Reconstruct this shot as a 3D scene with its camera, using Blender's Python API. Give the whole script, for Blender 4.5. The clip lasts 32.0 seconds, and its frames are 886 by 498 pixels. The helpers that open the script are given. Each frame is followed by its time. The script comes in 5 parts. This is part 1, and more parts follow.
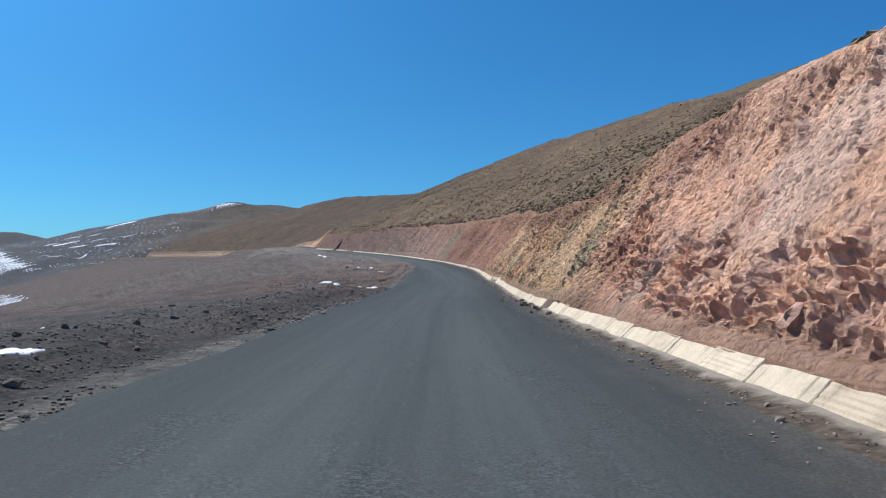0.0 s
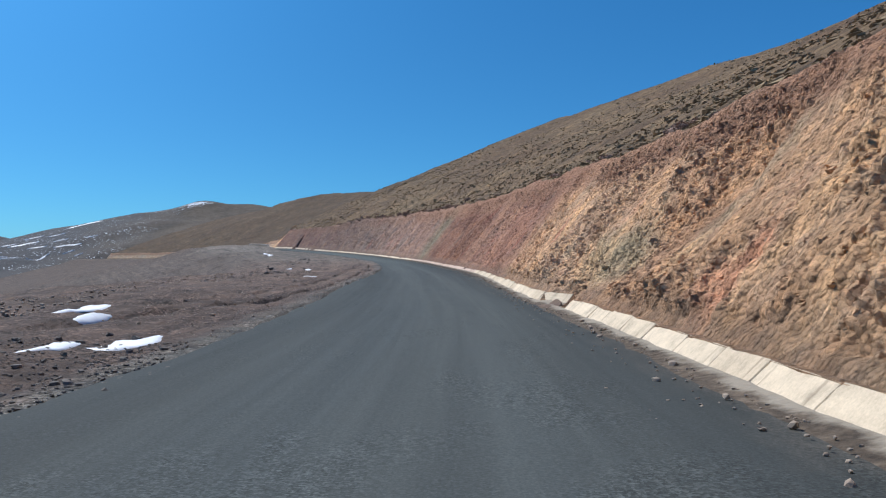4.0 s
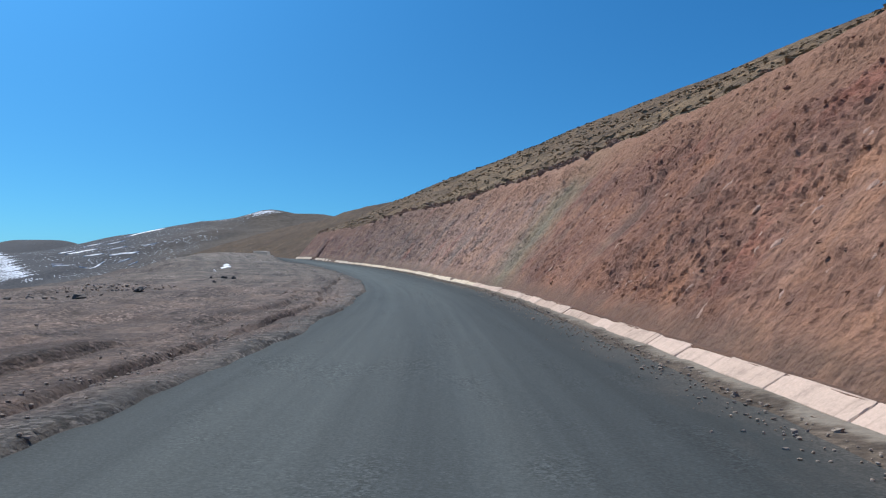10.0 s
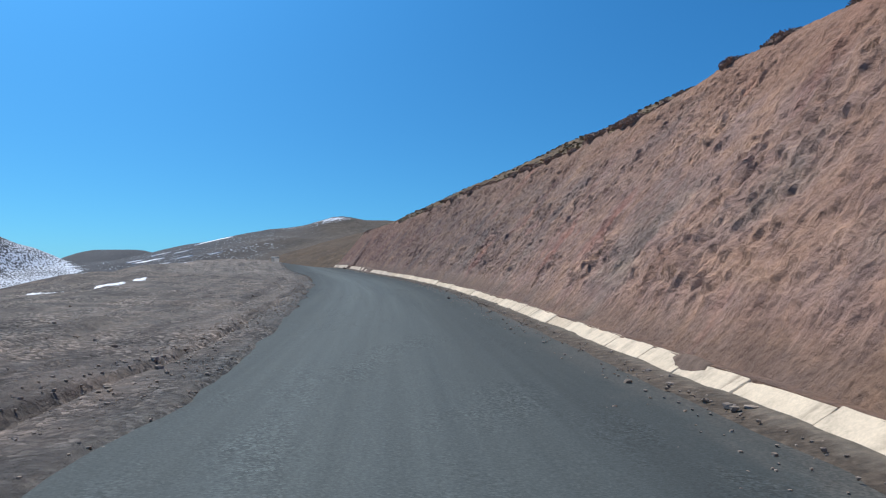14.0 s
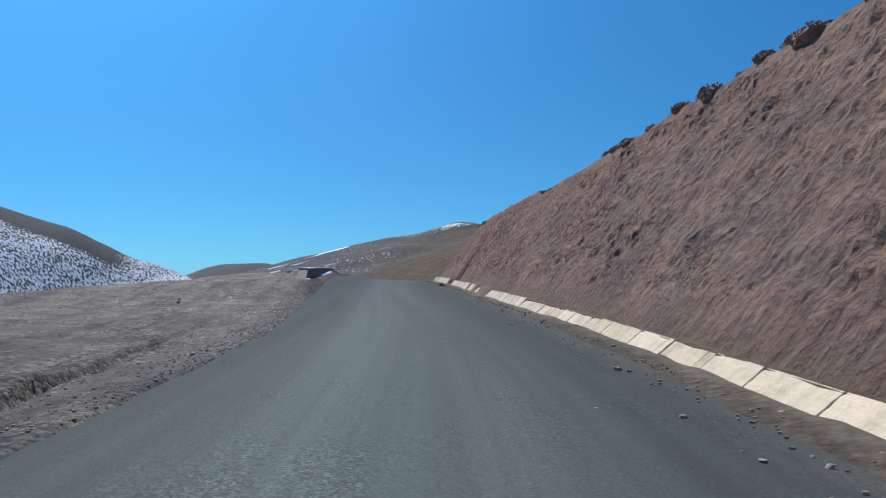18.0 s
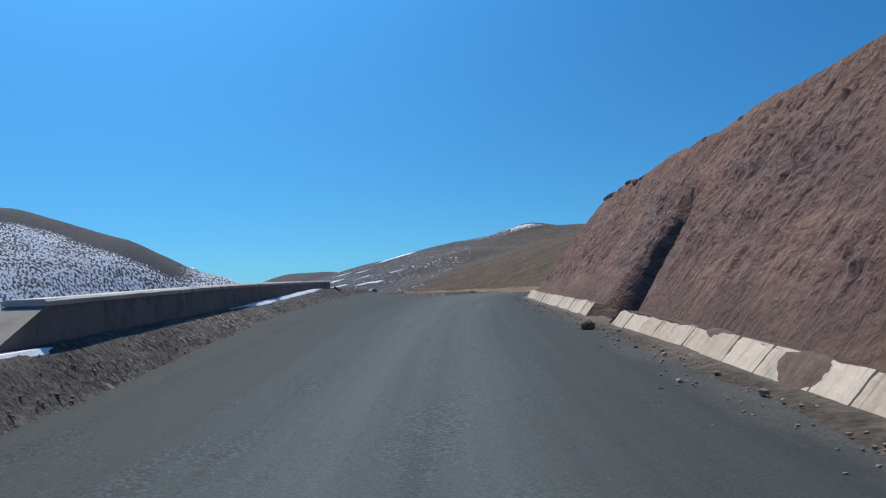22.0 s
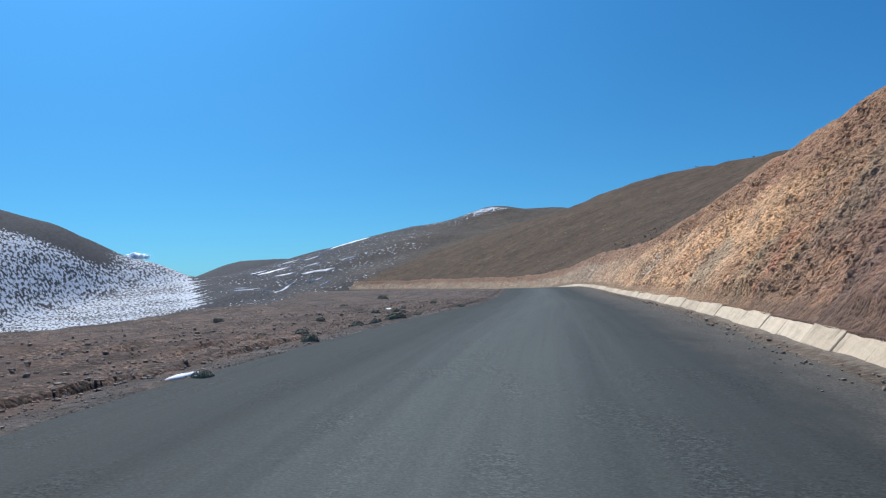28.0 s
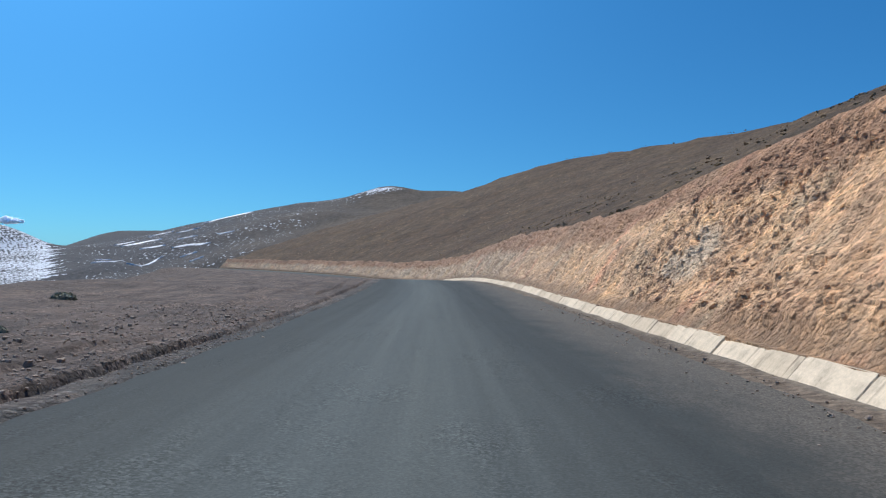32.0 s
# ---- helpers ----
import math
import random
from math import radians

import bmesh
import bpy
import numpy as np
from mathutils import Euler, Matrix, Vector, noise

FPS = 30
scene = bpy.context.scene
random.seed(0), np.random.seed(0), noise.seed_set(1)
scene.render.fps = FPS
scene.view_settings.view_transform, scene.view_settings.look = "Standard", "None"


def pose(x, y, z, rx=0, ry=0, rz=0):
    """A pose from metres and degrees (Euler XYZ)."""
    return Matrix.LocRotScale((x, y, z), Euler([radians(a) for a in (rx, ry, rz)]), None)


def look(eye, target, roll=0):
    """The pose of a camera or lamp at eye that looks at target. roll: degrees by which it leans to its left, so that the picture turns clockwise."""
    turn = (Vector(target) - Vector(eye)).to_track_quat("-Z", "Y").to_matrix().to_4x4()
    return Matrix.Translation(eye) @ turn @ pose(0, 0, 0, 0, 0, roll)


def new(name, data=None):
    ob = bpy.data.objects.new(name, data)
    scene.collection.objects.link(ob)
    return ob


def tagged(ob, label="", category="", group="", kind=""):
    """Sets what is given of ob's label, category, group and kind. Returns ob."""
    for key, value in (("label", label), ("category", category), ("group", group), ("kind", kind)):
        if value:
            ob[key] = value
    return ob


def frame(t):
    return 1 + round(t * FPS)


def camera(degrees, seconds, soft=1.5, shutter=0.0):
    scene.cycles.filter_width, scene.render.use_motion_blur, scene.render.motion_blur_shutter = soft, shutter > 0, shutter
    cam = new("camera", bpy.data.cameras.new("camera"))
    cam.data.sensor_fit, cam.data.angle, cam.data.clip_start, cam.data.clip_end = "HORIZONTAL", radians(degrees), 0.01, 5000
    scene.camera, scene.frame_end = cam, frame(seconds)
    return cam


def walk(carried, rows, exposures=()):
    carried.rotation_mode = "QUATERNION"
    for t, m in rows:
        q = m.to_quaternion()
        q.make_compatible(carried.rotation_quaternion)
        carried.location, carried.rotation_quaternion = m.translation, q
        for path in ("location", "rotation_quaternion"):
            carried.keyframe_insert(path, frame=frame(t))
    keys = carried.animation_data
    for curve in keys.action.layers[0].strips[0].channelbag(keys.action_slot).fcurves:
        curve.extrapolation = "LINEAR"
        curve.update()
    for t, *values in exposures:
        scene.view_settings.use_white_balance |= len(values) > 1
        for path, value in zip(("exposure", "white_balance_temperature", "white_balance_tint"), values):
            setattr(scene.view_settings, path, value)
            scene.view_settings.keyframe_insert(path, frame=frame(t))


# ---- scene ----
# ---------------------------------------------------------------- camera and its way
cam = camera(54.0, 32.0, soft=1.2)
PATH = [
    (0.0, pose(-0.00, 0.00, 1.40, 90.00, -0.02, 0.00)),
    (0.5, pose(-0.02, 5.42, 1.26, 89.94, 0.02, -0.18)),
    (1.0, pose(-0.01, 10.84, 1.13, 89.86, 0.15, -0.32)),
    (1.5, pose(-0.01, 16.24, 1.00, 89.97, -0.14, -0.49)),
    (2.0, pose(-0.02, 21.62, 0.88, 90.05, -0.30, -0.65)),
    (2.5, pose(0.00, 26.97, 0.76, 90.03, -0.51, -0.85)),
    (4.5, pose(0.52, 48.40, 0.32, 90.42, -0.01, -1.02)),
    (5.0, pose(0.71, 53.84, 0.27, 90.70, -0.15, -0.86)),
    (5.5, pose(0.84, 59.40, 0.23, 90.76, 0.13, -0.57)),
    (6.0, pose(0.92, 64.86, 0.20, 90.99, -0.07, -0.36)),
    (6.5, pose(0.93, 70.21, 0.15, 91.09, -0.11, 0.13)),
    (7.0, pose(0.85, 75.52, 0.14, 91.07, 0.03, 0.68)),
    (7.5, pose(0.73, 80.93, 0.13, 91.17, -0.25, 1.04)),
    (8.0, pose(0.69, 86.35, 0.15, 91.13, -0.50, 1.64)),
    (8.5, pose(0.69, 91.71, 0.17, 91.14, -0.82, 2.23)),
    (9.0, pose(0.48, 97.00, 0.21, 91.32, -1.10, 2.81)),
    (9.5, pose(0.17, 102.17, 0.23, 91.40, -1.38, 3.44)),
    (10.0, pose(-0.13, 107.22, 0.25, 91.25, -1.45, 4.19)),
    (10.5, pose(-0.52, 112.14, 0.26, 91.45, -1.63, 4.81)),
    (11.0, pose(-0.94, 116.94, 0.27, 91.30, -1.48, 5.44)),
    (11.5, pose(-1.33, 121.76, 0.31, 91.25, -1.61, 5.95)),
    (12.0, pose(-1.77, 126.60, 0.36, 91.47, -1.64, 6.46)),
    (12.5, pose(-2.26, 131.49, 0.40, 91.56, -1.38, 6.94)),
    (13.0, pose(-2.85, 136.55, 0.46, 91.76, -1.24, 7.53)),
    (13.5, pose(-3.61, 141.87, 0.54, 91.71, -1.22, 8.31)),
    (16.0, pose(-9.65, 169.82, 1.01, 91.84, -0.60, 13.34)),
    (16.5, pose(-10.92, 174.96, 1.11, 91.89, 0.09, 14.48)),
    (17.0, pose(-12.07, 179.66, 1.20, 91.97, -0.02, 15.60)),
    (17.5, pose(-13.16, 184.00, 1.27, 91.97, -0.10, 16.43)),
    (18.0, pose(-14.44, 188.14, 1.33, 92.03, 0.16, 17.27)),
    (18.5, pose(-15.49, 192.14, 1.41, 92.12, -0.14, 17.99)),
    (19.0, pose(-16.84, 196.07, 1.47, 92.21, -0.12, 18.79)),
    (19.5, pose(-18.24, 199.91, 1.55, 92.32, -0.23, 19.39)),
    (20.0, pose(-19.68, 203.60, 1.62, 92.43, 0.26, 20.09)),
    (20.5, pose(-21.11, 207.37, 1.69, 92.59, 0.70, 20.70)),
    (21.0, pose(-22.57, 211.28, 1.77, 92.47, 0.90, 21.17)),
    (21.5, pose(-24.10, 215.15, 1.85, 92.45, 1.27, 21.52)),
    (22.0, pose(-25.75, 219.20, 1.94, 92.40, 1.64, 21.80)),
    (22.5, pose(-27.39, 223.42, 2.05, 92.38, 2.08, 22.06)),
    (23.0, pose(-29.18, 227.75, 2.20, 92.37, 1.99, 22.20)),
    (23.5, pose(-30.72, 231.89, 2.32, 92.35, 1.91, 22.22)),
    (24.0, pose(-32.19, 236.14, 2.40, 92.54, 2.35, 22.27)),
    (24.5, pose(-33.62, 240.42, 2.41, 92.55, 2.15, 22.24)),
    (25.0, pose(-35.18, 244.71, 2.43, 92.32, 1.98, 22.10)),
    (25.5, pose(-36.69, 249.04, 2.47, 92.40, 1.97, 21.98)),
    (27.5, pose(-42.06, 266.75, 2.55, 91.61, 1.30, 20.22)),
    (28.0, pose(-43.29, 271.27, 2.56, 91.51, 1.52, 19.23)),
    (28.5, pose(-44.36, 275.68, 2.55, 91.40, 1.20, 18.29)),
    (29.0, pose(-45.30, 280.04, 2.56, 91.22, 0.87, 17.23)),
    (29.5, pose(-46.20, 284.28, 2.55, 91.22, 0.36, 16.28)),
    (30.0, pose(-47.13, 288.48, 2.55, 90.95, 0.01, 15.37)),
    (30.5, pose(-47.96, 292.61, 2.51, 90.73, -0.45, 14.48)),
    (31.0, pose(-48.85, 296.70, 2.47, 90.88, -0.59, 13.59)),
    (31.5, pose(-49.70, 300.77, 2.44, 90.62, -0.95, 12.83)),
    (32.0, pose(-50.48, 304.83, 2.42, 90.46, -1.41, 12.31)),
]
EXPOSURES = [(0.0, 0.04), (12.0, 0.04), (18.0, 0.02), (22.0, -0.08), (24.5, -0.1), (28.0, -0.02), (32.0, 0.0)]
walk(cam, PATH, EXPOSURES)

# ---------------------------------------------------------------- sky, sun, exposure
SUN_AZ, SUN_EL = -44.0, 50.0          # degrees from +y towards +x, and above the horizon
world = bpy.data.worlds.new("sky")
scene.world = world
world.use_nodes = True
wn, wl = world.node_tree.nodes, world.node_tree.links
wn.clear()
sky = wn.new("ShaderNodeTexSky")
sky.sky_type, sky.sun_disc = "NISHITA", False
sky.sun_elevation, sky.sun_rotation = radians(SUN_EL), radians(SUN_AZ)
sky.altitude, sky.air_density, sky.dust_density, sky.ozone_density = 2600, 0.8, 2.5, 4.0
bg = wn.new("ShaderNodeBackground")
bg.inputs["Strength"].default_value = 1.0
wo = wn.new("ShaderNodeOutputWorld")
# the sky texture at its usual strength, over an even high-altitude blue
weak = wn.new("ShaderNodeMix")
weak.data_type, weak.blend_type, weak.clamp_factor = "RGBA", "MULTIPLY", False
weak.inputs[0].default_value = 1.0
weak.inputs[7].default_value = (0.0335, 0.0775, 0.0865, 1)
blue = wn.new("ShaderNodeMix")
blue.data_type, blue.blend_type = "RGBA", "ADD"
blue.inputs[0].default_value = 1.0
blue.inputs[7].default_value = (0.0, 0.078, 0.28, 1)
wl.new(sky.outputs[0], weak.inputs[6])
wl.new(weak.outputs[2], blue.inputs[6])
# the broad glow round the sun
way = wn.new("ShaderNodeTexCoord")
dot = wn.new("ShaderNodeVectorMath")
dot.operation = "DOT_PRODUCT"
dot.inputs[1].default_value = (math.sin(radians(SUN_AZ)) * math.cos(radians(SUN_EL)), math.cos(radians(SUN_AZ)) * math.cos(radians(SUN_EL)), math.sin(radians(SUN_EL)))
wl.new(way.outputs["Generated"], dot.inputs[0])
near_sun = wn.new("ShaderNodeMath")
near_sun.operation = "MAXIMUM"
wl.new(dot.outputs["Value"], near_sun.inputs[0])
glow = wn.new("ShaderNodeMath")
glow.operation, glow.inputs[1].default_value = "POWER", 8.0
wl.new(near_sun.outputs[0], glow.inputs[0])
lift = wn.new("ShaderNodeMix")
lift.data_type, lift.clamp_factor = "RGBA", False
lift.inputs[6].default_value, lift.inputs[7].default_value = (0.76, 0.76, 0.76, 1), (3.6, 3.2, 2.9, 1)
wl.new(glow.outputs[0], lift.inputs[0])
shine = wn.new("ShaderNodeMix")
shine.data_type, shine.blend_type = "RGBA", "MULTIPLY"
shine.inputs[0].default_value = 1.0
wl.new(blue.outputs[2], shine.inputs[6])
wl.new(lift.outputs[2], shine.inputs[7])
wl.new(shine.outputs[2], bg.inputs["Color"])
wl.new(bg.outputs[0], wo.inputs["Surface"])
sun_data = bpy.data.lights.new("sun", "SUN")
sun_data.energy, sun_data.angle, sun_data.color = 4.8, radians(0.55), (1.0, 0.94, 0.84)
sun = new("sun", sun_data)
az, el = radians(SUN_AZ), radians(SUN_EL)
sun.matrix_world = look((0, 0, 60), (-math.sin(az) * math.cos(el) * 9, -math.cos(az) * math.cos(el) * 9, 60 - math.sin(el) * 9))

# ---------------------------------------------------------------- noise for shapes


def lattice(ix, iy, seed):
    h = (ix.astype(np.int64) * 374761393 + iy.astype(np.int64) * 668265263 + seed * 974634777) & 0xFFFFFFFF
    h = ((h ^ (h >> 13)) * 1274126177) & 0xFFFFFFFF
    h = (h ^ (h >> 16)) & 0xFFFFFFFF
    return h / 4294967295.0


def vnoise(x, y, seed=0):
    x, y = np.broadcast_arrays(np.asarray(x, float), np.asarray(y, float))
    ix, iy = np.floor(x), np.floor(y)
    u, v = x - ix, y - iy
    u, v = u * u * u * (u * (u * 6 - 15) + 10), v * v * v * (v * (v * 6 - 15) + 10)
    a, b = lattice(ix, iy, seed), lattice(ix + 1, iy, seed)
    c, e = lattice(ix, iy + 1, seed), lattice(ix + 1, iy + 1, seed)
    return (a * (1 - u) + b * u) * (1 - v) + (c * (1 - u) + e * u) * v


def fbm(x, y, octaves=4, seed=0, gain=0.5):
    """Noise about 0, within about -1 to 1."""
    out, amp, tot = 0.0, 1.0, 0.0
    x, y = np.asarray(x, float), np.asarray(y, float)
    for k in range(octaves):
        out = out + amp * (vnoise(x * 2 ** k + 17.3 * k, y * 2 ** k - 9.1 * k, seed + k) * 2 - 1)
        tot += amp
        amp *= gain
    return out / tot


def ridged(x, y, octaves=4, seed=0):
    out, amp, tot = 0.0, 1.0, 0.0
    for k in range(octaves):
        out = out + amp * (1 - np.abs(vnoise(x * 2 ** k + 5.7 * k, y * 2 ** k + 3.1 * k, seed + k) * 2 - 1))
        tot += amp
        amp *= 0.5
    return out / tot


def facets(x, y, seed=0, tilt=1.0, joint=0.16):
    """Broken rock: each cell a tilted plane of its own height, with open joints between."""
    ix, iy = np.floor(x), np.floor(y)
    f1, f2, val = np.full(x.shape, 9.0), np.full(x.shape, 9.0), np.zeros(x.shape)
    for i in (-1, 0, 1):
        for j in (-1, 0, 1):
            cx, cy = ix + i, iy + j
            dx, dy = x - cx - lattice(cx, cy, seed), y - cy - lattice(cx, cy, seed + 7)
            r = dx * dx + dy * dy
            nearer = r < f1
            f2 = np.where(nearer, f1, np.minimum(f2, r))
            plane = 0.55 * (lattice(cx, cy, seed + 13) - 0.5) + tilt * ((lattice(cx, cy, seed + 17) - 0.5) * dx + (lattice(cx, cy, seed + 19) - 0.5) * dy)
            val = np.where(nearer, plane, val)
            f1 = np.where(nearer, r, f1)
    gap = smooth(0, joint, np.sqrt(f2) - np.sqrt(f1))
    return val * gap - 0.2 * (1 - gap)


def crests(x, y, seed=0):
    """Separate raised streaks with smooth ground between."""
    return smooth(0.56, 0.84, vnoise(x, y, seed))


def smooth(a, b, x):
    t = np.clip((np.asarray(x, float) - a) / (b - a), 0, 1)
    return t * t * (3 - 2 * t)


# ---------------------------------------------------------------- the road's line
LINE = [
    (0.00, -32.00, 0.95), (0.00, -16.00, 0.52),
    (0.00, 0.00, 0.10), (-0.02, 16.00, -0.29), (0.07, 32.00, -0.65), (0.51, 47.99, -0.97), (0.91, 63.99, -1.10),
    (0.76, 79.99, -1.17), (0.43, 95.98, -1.12), (-0.45, 111.95, -1.04), (-1.89, 127.89, -0.93), (-3.98, 143.76, -0.73),
    (-7.23, 159.41, -0.48), (-10.91, 174.98, -0.19), (-15.23, 190.44, 0.07), (-20.39, 205.51, 0.36),
    (-26.21, 220.41, 0.67), (-31.92, 235.35, 1.00), (-37.16, 250.47, 1.17), (-41.80, 265.78, 1.25), (-45.58, 281.33, 1.25),
    (-48.90, 296.98, 1.17), (-52.3, 313.0, 0.95), (-56.7, 332.1, 0.68), (-60.2, 347.5, 0.62), (-64.2, 363.2, 0.55),
    (-76.3, 406.7, -0.6), (-89.8, 447.7, -2.1), (-112.6, 495.9, -3.2),
]
# beyond: a long bend to the left
_x, _y, _h = -112.6, 495.9, 27.0
for _k in range(9):
    _h += 2.2
    _x -= 20 * math.sin(radians(_h))
    _y += 20 * math.cos(radians(_h))
    LINE.append((_x, _y, -3.4 - 0.2 * _k))


def natural_spline(t, y, q):
    n = len(t)
    h = np.diff(t)
    A, r = np.eye(n), np.zeros((n, y.shape[1]))
    for i in range(1, n - 1):
        A[i, i - 1:i + 2] = h[i - 1], 2 * (h[i - 1] + h[i]), h[i]
        r[i] = 6 * ((y[i + 1] - y[i]) / h[i] - (y[i] - y[i - 1]) / h[i - 1])
    m = np.linalg.solve(A, r)
    i = np.clip(np.searchsorted(t, q) - 1, 0, n - 2)
    a, b, hh = (t[i + 1] - q)[:, None], (q - t[i])[:, None], h[i][:, None]
    return m[i] * a ** 3 / (6 * hh) + m[i + 1] * b ** 3 / (6 * hh) + (y[i] / hh - m[i] * hh / 6) * a + (y[i + 1] / hh - m[i + 1] * hh / 6) * b


_pts = np.array(LINE)
_chord = np.r_[0, np.cumsum(np.hypot(*np.diff(_pts[:, :2], axis=0).T))] - 32.0
S_MIN, S_MAX = -32.0, float(_chord[-1])
_fine = np.arange(S_MIN, S_MAX, 0.5)
_fp = natural_spline(_chord, _pts, _fine)
_tan = np.gradient(_fp[:, :2], axis=0)
_tan /= np.hypot(_tan[:, 0], _tan[:, 1])[:, None]


def line_at(s):
    """x, y, z of the line and its direction at s metres."""
    s = np.asarray(s, float)
    x, y, z, tx, ty = [np.interp(s, _fine, c) for c in (_fp[:, 0], _fp[:, 1], _fp[:, 2], _tan[:, 0], _tan[:, 1])]
    return x, y, z, tx, ty


def place(s, d, up):
    """World points at s along, d to the right of the line and up above the road."""
    x, y, z, tx, ty = line_at(s)
    return np.stack(np.broadcast_arrays(x + d * ty, y - d * tx, z + up), -1)


def along(table):
    a = np.array(table, float)
    return lambda s: np.interp(s, a[:, 0], a[:, 1])


KERB = along([(-32, 3.55), (6, 3.5), (40, 3.2), (60, 3.05), (72, 2.9), (90, 3.3), (104, 3.55), (143, 3.5), (176, 3.2), (204, 3.25),
              (235, 3.3), (246, 3.05), (256, 2.7), (267, 2.35), (275, 3.4), (284, 3.95), (302, 4.3), (312, 4.35), (325, 4.65), (337, 4.95), (350, 4.9), (366, 4.7), (400, 4.5), (700, 4.3)])
EDGE = along([(-32, -3.6), (20, -3.6), (44, -3.85), (73, -4.1), (88, -4.2), (104, -3.3), (124, -2.4), (140, -2.15), (156, -1.8), (168, -2.2), (183, -2.8), (205, -2.9),
              (215, -3.2), (226, -3.7), (236, -3.95), (250, -4.3), (258, -4.7), (275, -4.85), (291, -4.65), (300, -4.3), (308, -4.0), (320, -3.5), (700, -3.5)])
RUT = along([(-32, -9.5), (60, -9.0), (69, -7.7), (72, -6.3), (81, -4.95), (95, -4.7), (106, -4.4), (114, -3.8), (124, -3.7), (133, -3.2), (145, -3.75), (152, -3.5), (163, -2.95), (178, -3.2), (187, -3.4), (191, -3.6), (202, -4.8), (212, -5.0),
             (260, -6.0), (280, -6.3), (300, -5.4), (320, -4.3), (700, -4.5)])   # a washed-out step in the ground
CREST = along([(-32, 5.6), (12, 5.6), (28, 5.4), (45, 4.95), (62, 5.5), (80, 5.6), (95, 6.45), (112, 6.8), (130, 7.0), (150, 6.45), (170, 6.3), (190, 6.25),
               (210, 5.85), (228, 4.5), (242, 4.45), (256, 4.3), (264, 4.5), (275, 5.6), (286, 6.2), (300, 6.5), (325, 5.5), (350, 3.9), (400, 3.7), (700, 3.8)])
BANK = along([(-32, 54), (20, 54), (60, 51), (110, 51), (180, 52), (240, 54), (280, 50), (700, 48)])      # degrees
RIDGE = along([(-32, 38.7), (60, 37.4), (110, 36.3), (150, 36.2), (185, 35.5), (205, 34.6), (225, 34.4), (245, 34.2), (262, 32.3), (300, 32.4), (345, 34.8), (400, 35.7), (460, 36.2), (520, 38.5), (575, 42.5), (615, 38.5), (655, 34), (700, 31)])
RIDGE_D = along([(-32, 72), (240, 72), (330, 78), (420, 90), (700, 96)])                        # how far the hill's crest lies from the road
KERB_TOP = along([(-32, .29), (80, .27), (104, .21), (180, .2), (215, .26), (245, .35), (300, .33), (700, .3)])

# ---------------------------------------------------------------- materials


def nodes_of(mat):
    mat.use_nodes = True
    nt = mat.node_tree
    nt.nodes.clear()
    return nt, nt.nodes, nt.links


def mat_new(name, rough=0.9):
    m = bpy.data.materials.new(name)
    nt, n, l = nodes_of(m)
    out, b = n.new("ShaderNodeOutputMaterial"), n.new("ShaderNodeBsdfPrincipled")
    b.inputs["Roughness"].default_value = rough
    b.inputs["Specular IOR Level"].default_value = 0.25
    l.new(b.outputs[0], out.inputs[0])
    return m, n, l, b


def n_coord(n, l, kind="Object", scale=(1, 1, 1), rot=(0, 0, 0)):
    c, mp = n.new("ShaderNodeTexCoord"), n.new("ShaderNodeMapping")
    mp.inputs["Scale"].default_value, mp.inputs["Rotation"].default_value = scale, rot
    l.new(c.outputs[kind], mp.inputs[0])
    return mp.outputs[0]


def n_noise(n, l, vec, scale, detail=6, rough=0.6, dist=0.0):
    t = n.new("ShaderNodeTexNoise")
    t.inputs["Scale"].default_value, t.inputs["Detail"].default_value = scale, detail
    t.inputs["Roughness"].default_value, t.inputs["Distortion"].default_value = rough, dist
    l.new(vec, t.inputs["Vector"])
    return t.outputs["Fac"]


def n_ramp(n, l, fac, stops):
    r = n.new("ShaderNodeValToRGB")
    while len(r.color_ramp.elements) < len(stops):
        r.color_ramp.elements.new(1.0)
    for e, (p, c) in zip(r.color_ramp.elements, stops):
        e.position = p
        e.color = (*c, 1) if len(c) == 3 else c
    l.new(fac, r.inputs[0])
    return r.outputs["Color"]


def n_mix(n, l, fac, a, b, mode="MIX"):
    m = n.new("ShaderNodeMix")
    m.data_type, m.blend_type = "RGBA", mode
    for sock, v in ((m.inputs[0], fac), (m.inputs[6], a), (m.inputs[7], b)):
        if isinstance(v, (int, float)):
            sock.default_value = v
        elif isinstance(v, tuple):
            sock.default_value = (*v, 1)
        else:
            l.new(v, sock)
    return m.outputs[2]


def n_math(n, l, op, a, b=0.0):
    m = n.new("ShaderNodeMath")
    m.operation = op
    for sock, v in zip(m.inputs, (a, b)):
        if isinstance(v, (int, float)):
            sock.default_value = v
        else:
            l.new(v, sock)
    return m.outputs[0]


def n_bump(n, l, b, height, strength=0.5, dist=0.05, chain=None):
    u = n.new("ShaderNodeBump")
    u.inputs["Strength"].default_value, u.inputs["Distance"].default_value = strength, dist
    l.new(height, u.inputs["Height"])
    if chain is not None:
        l.new(chain, u.inputs["Normal"])
    l.new(u.outputs[0], b.inputs["Normal"])
    return u.outputs[0]


def grey(v):
    return (v, v, v)


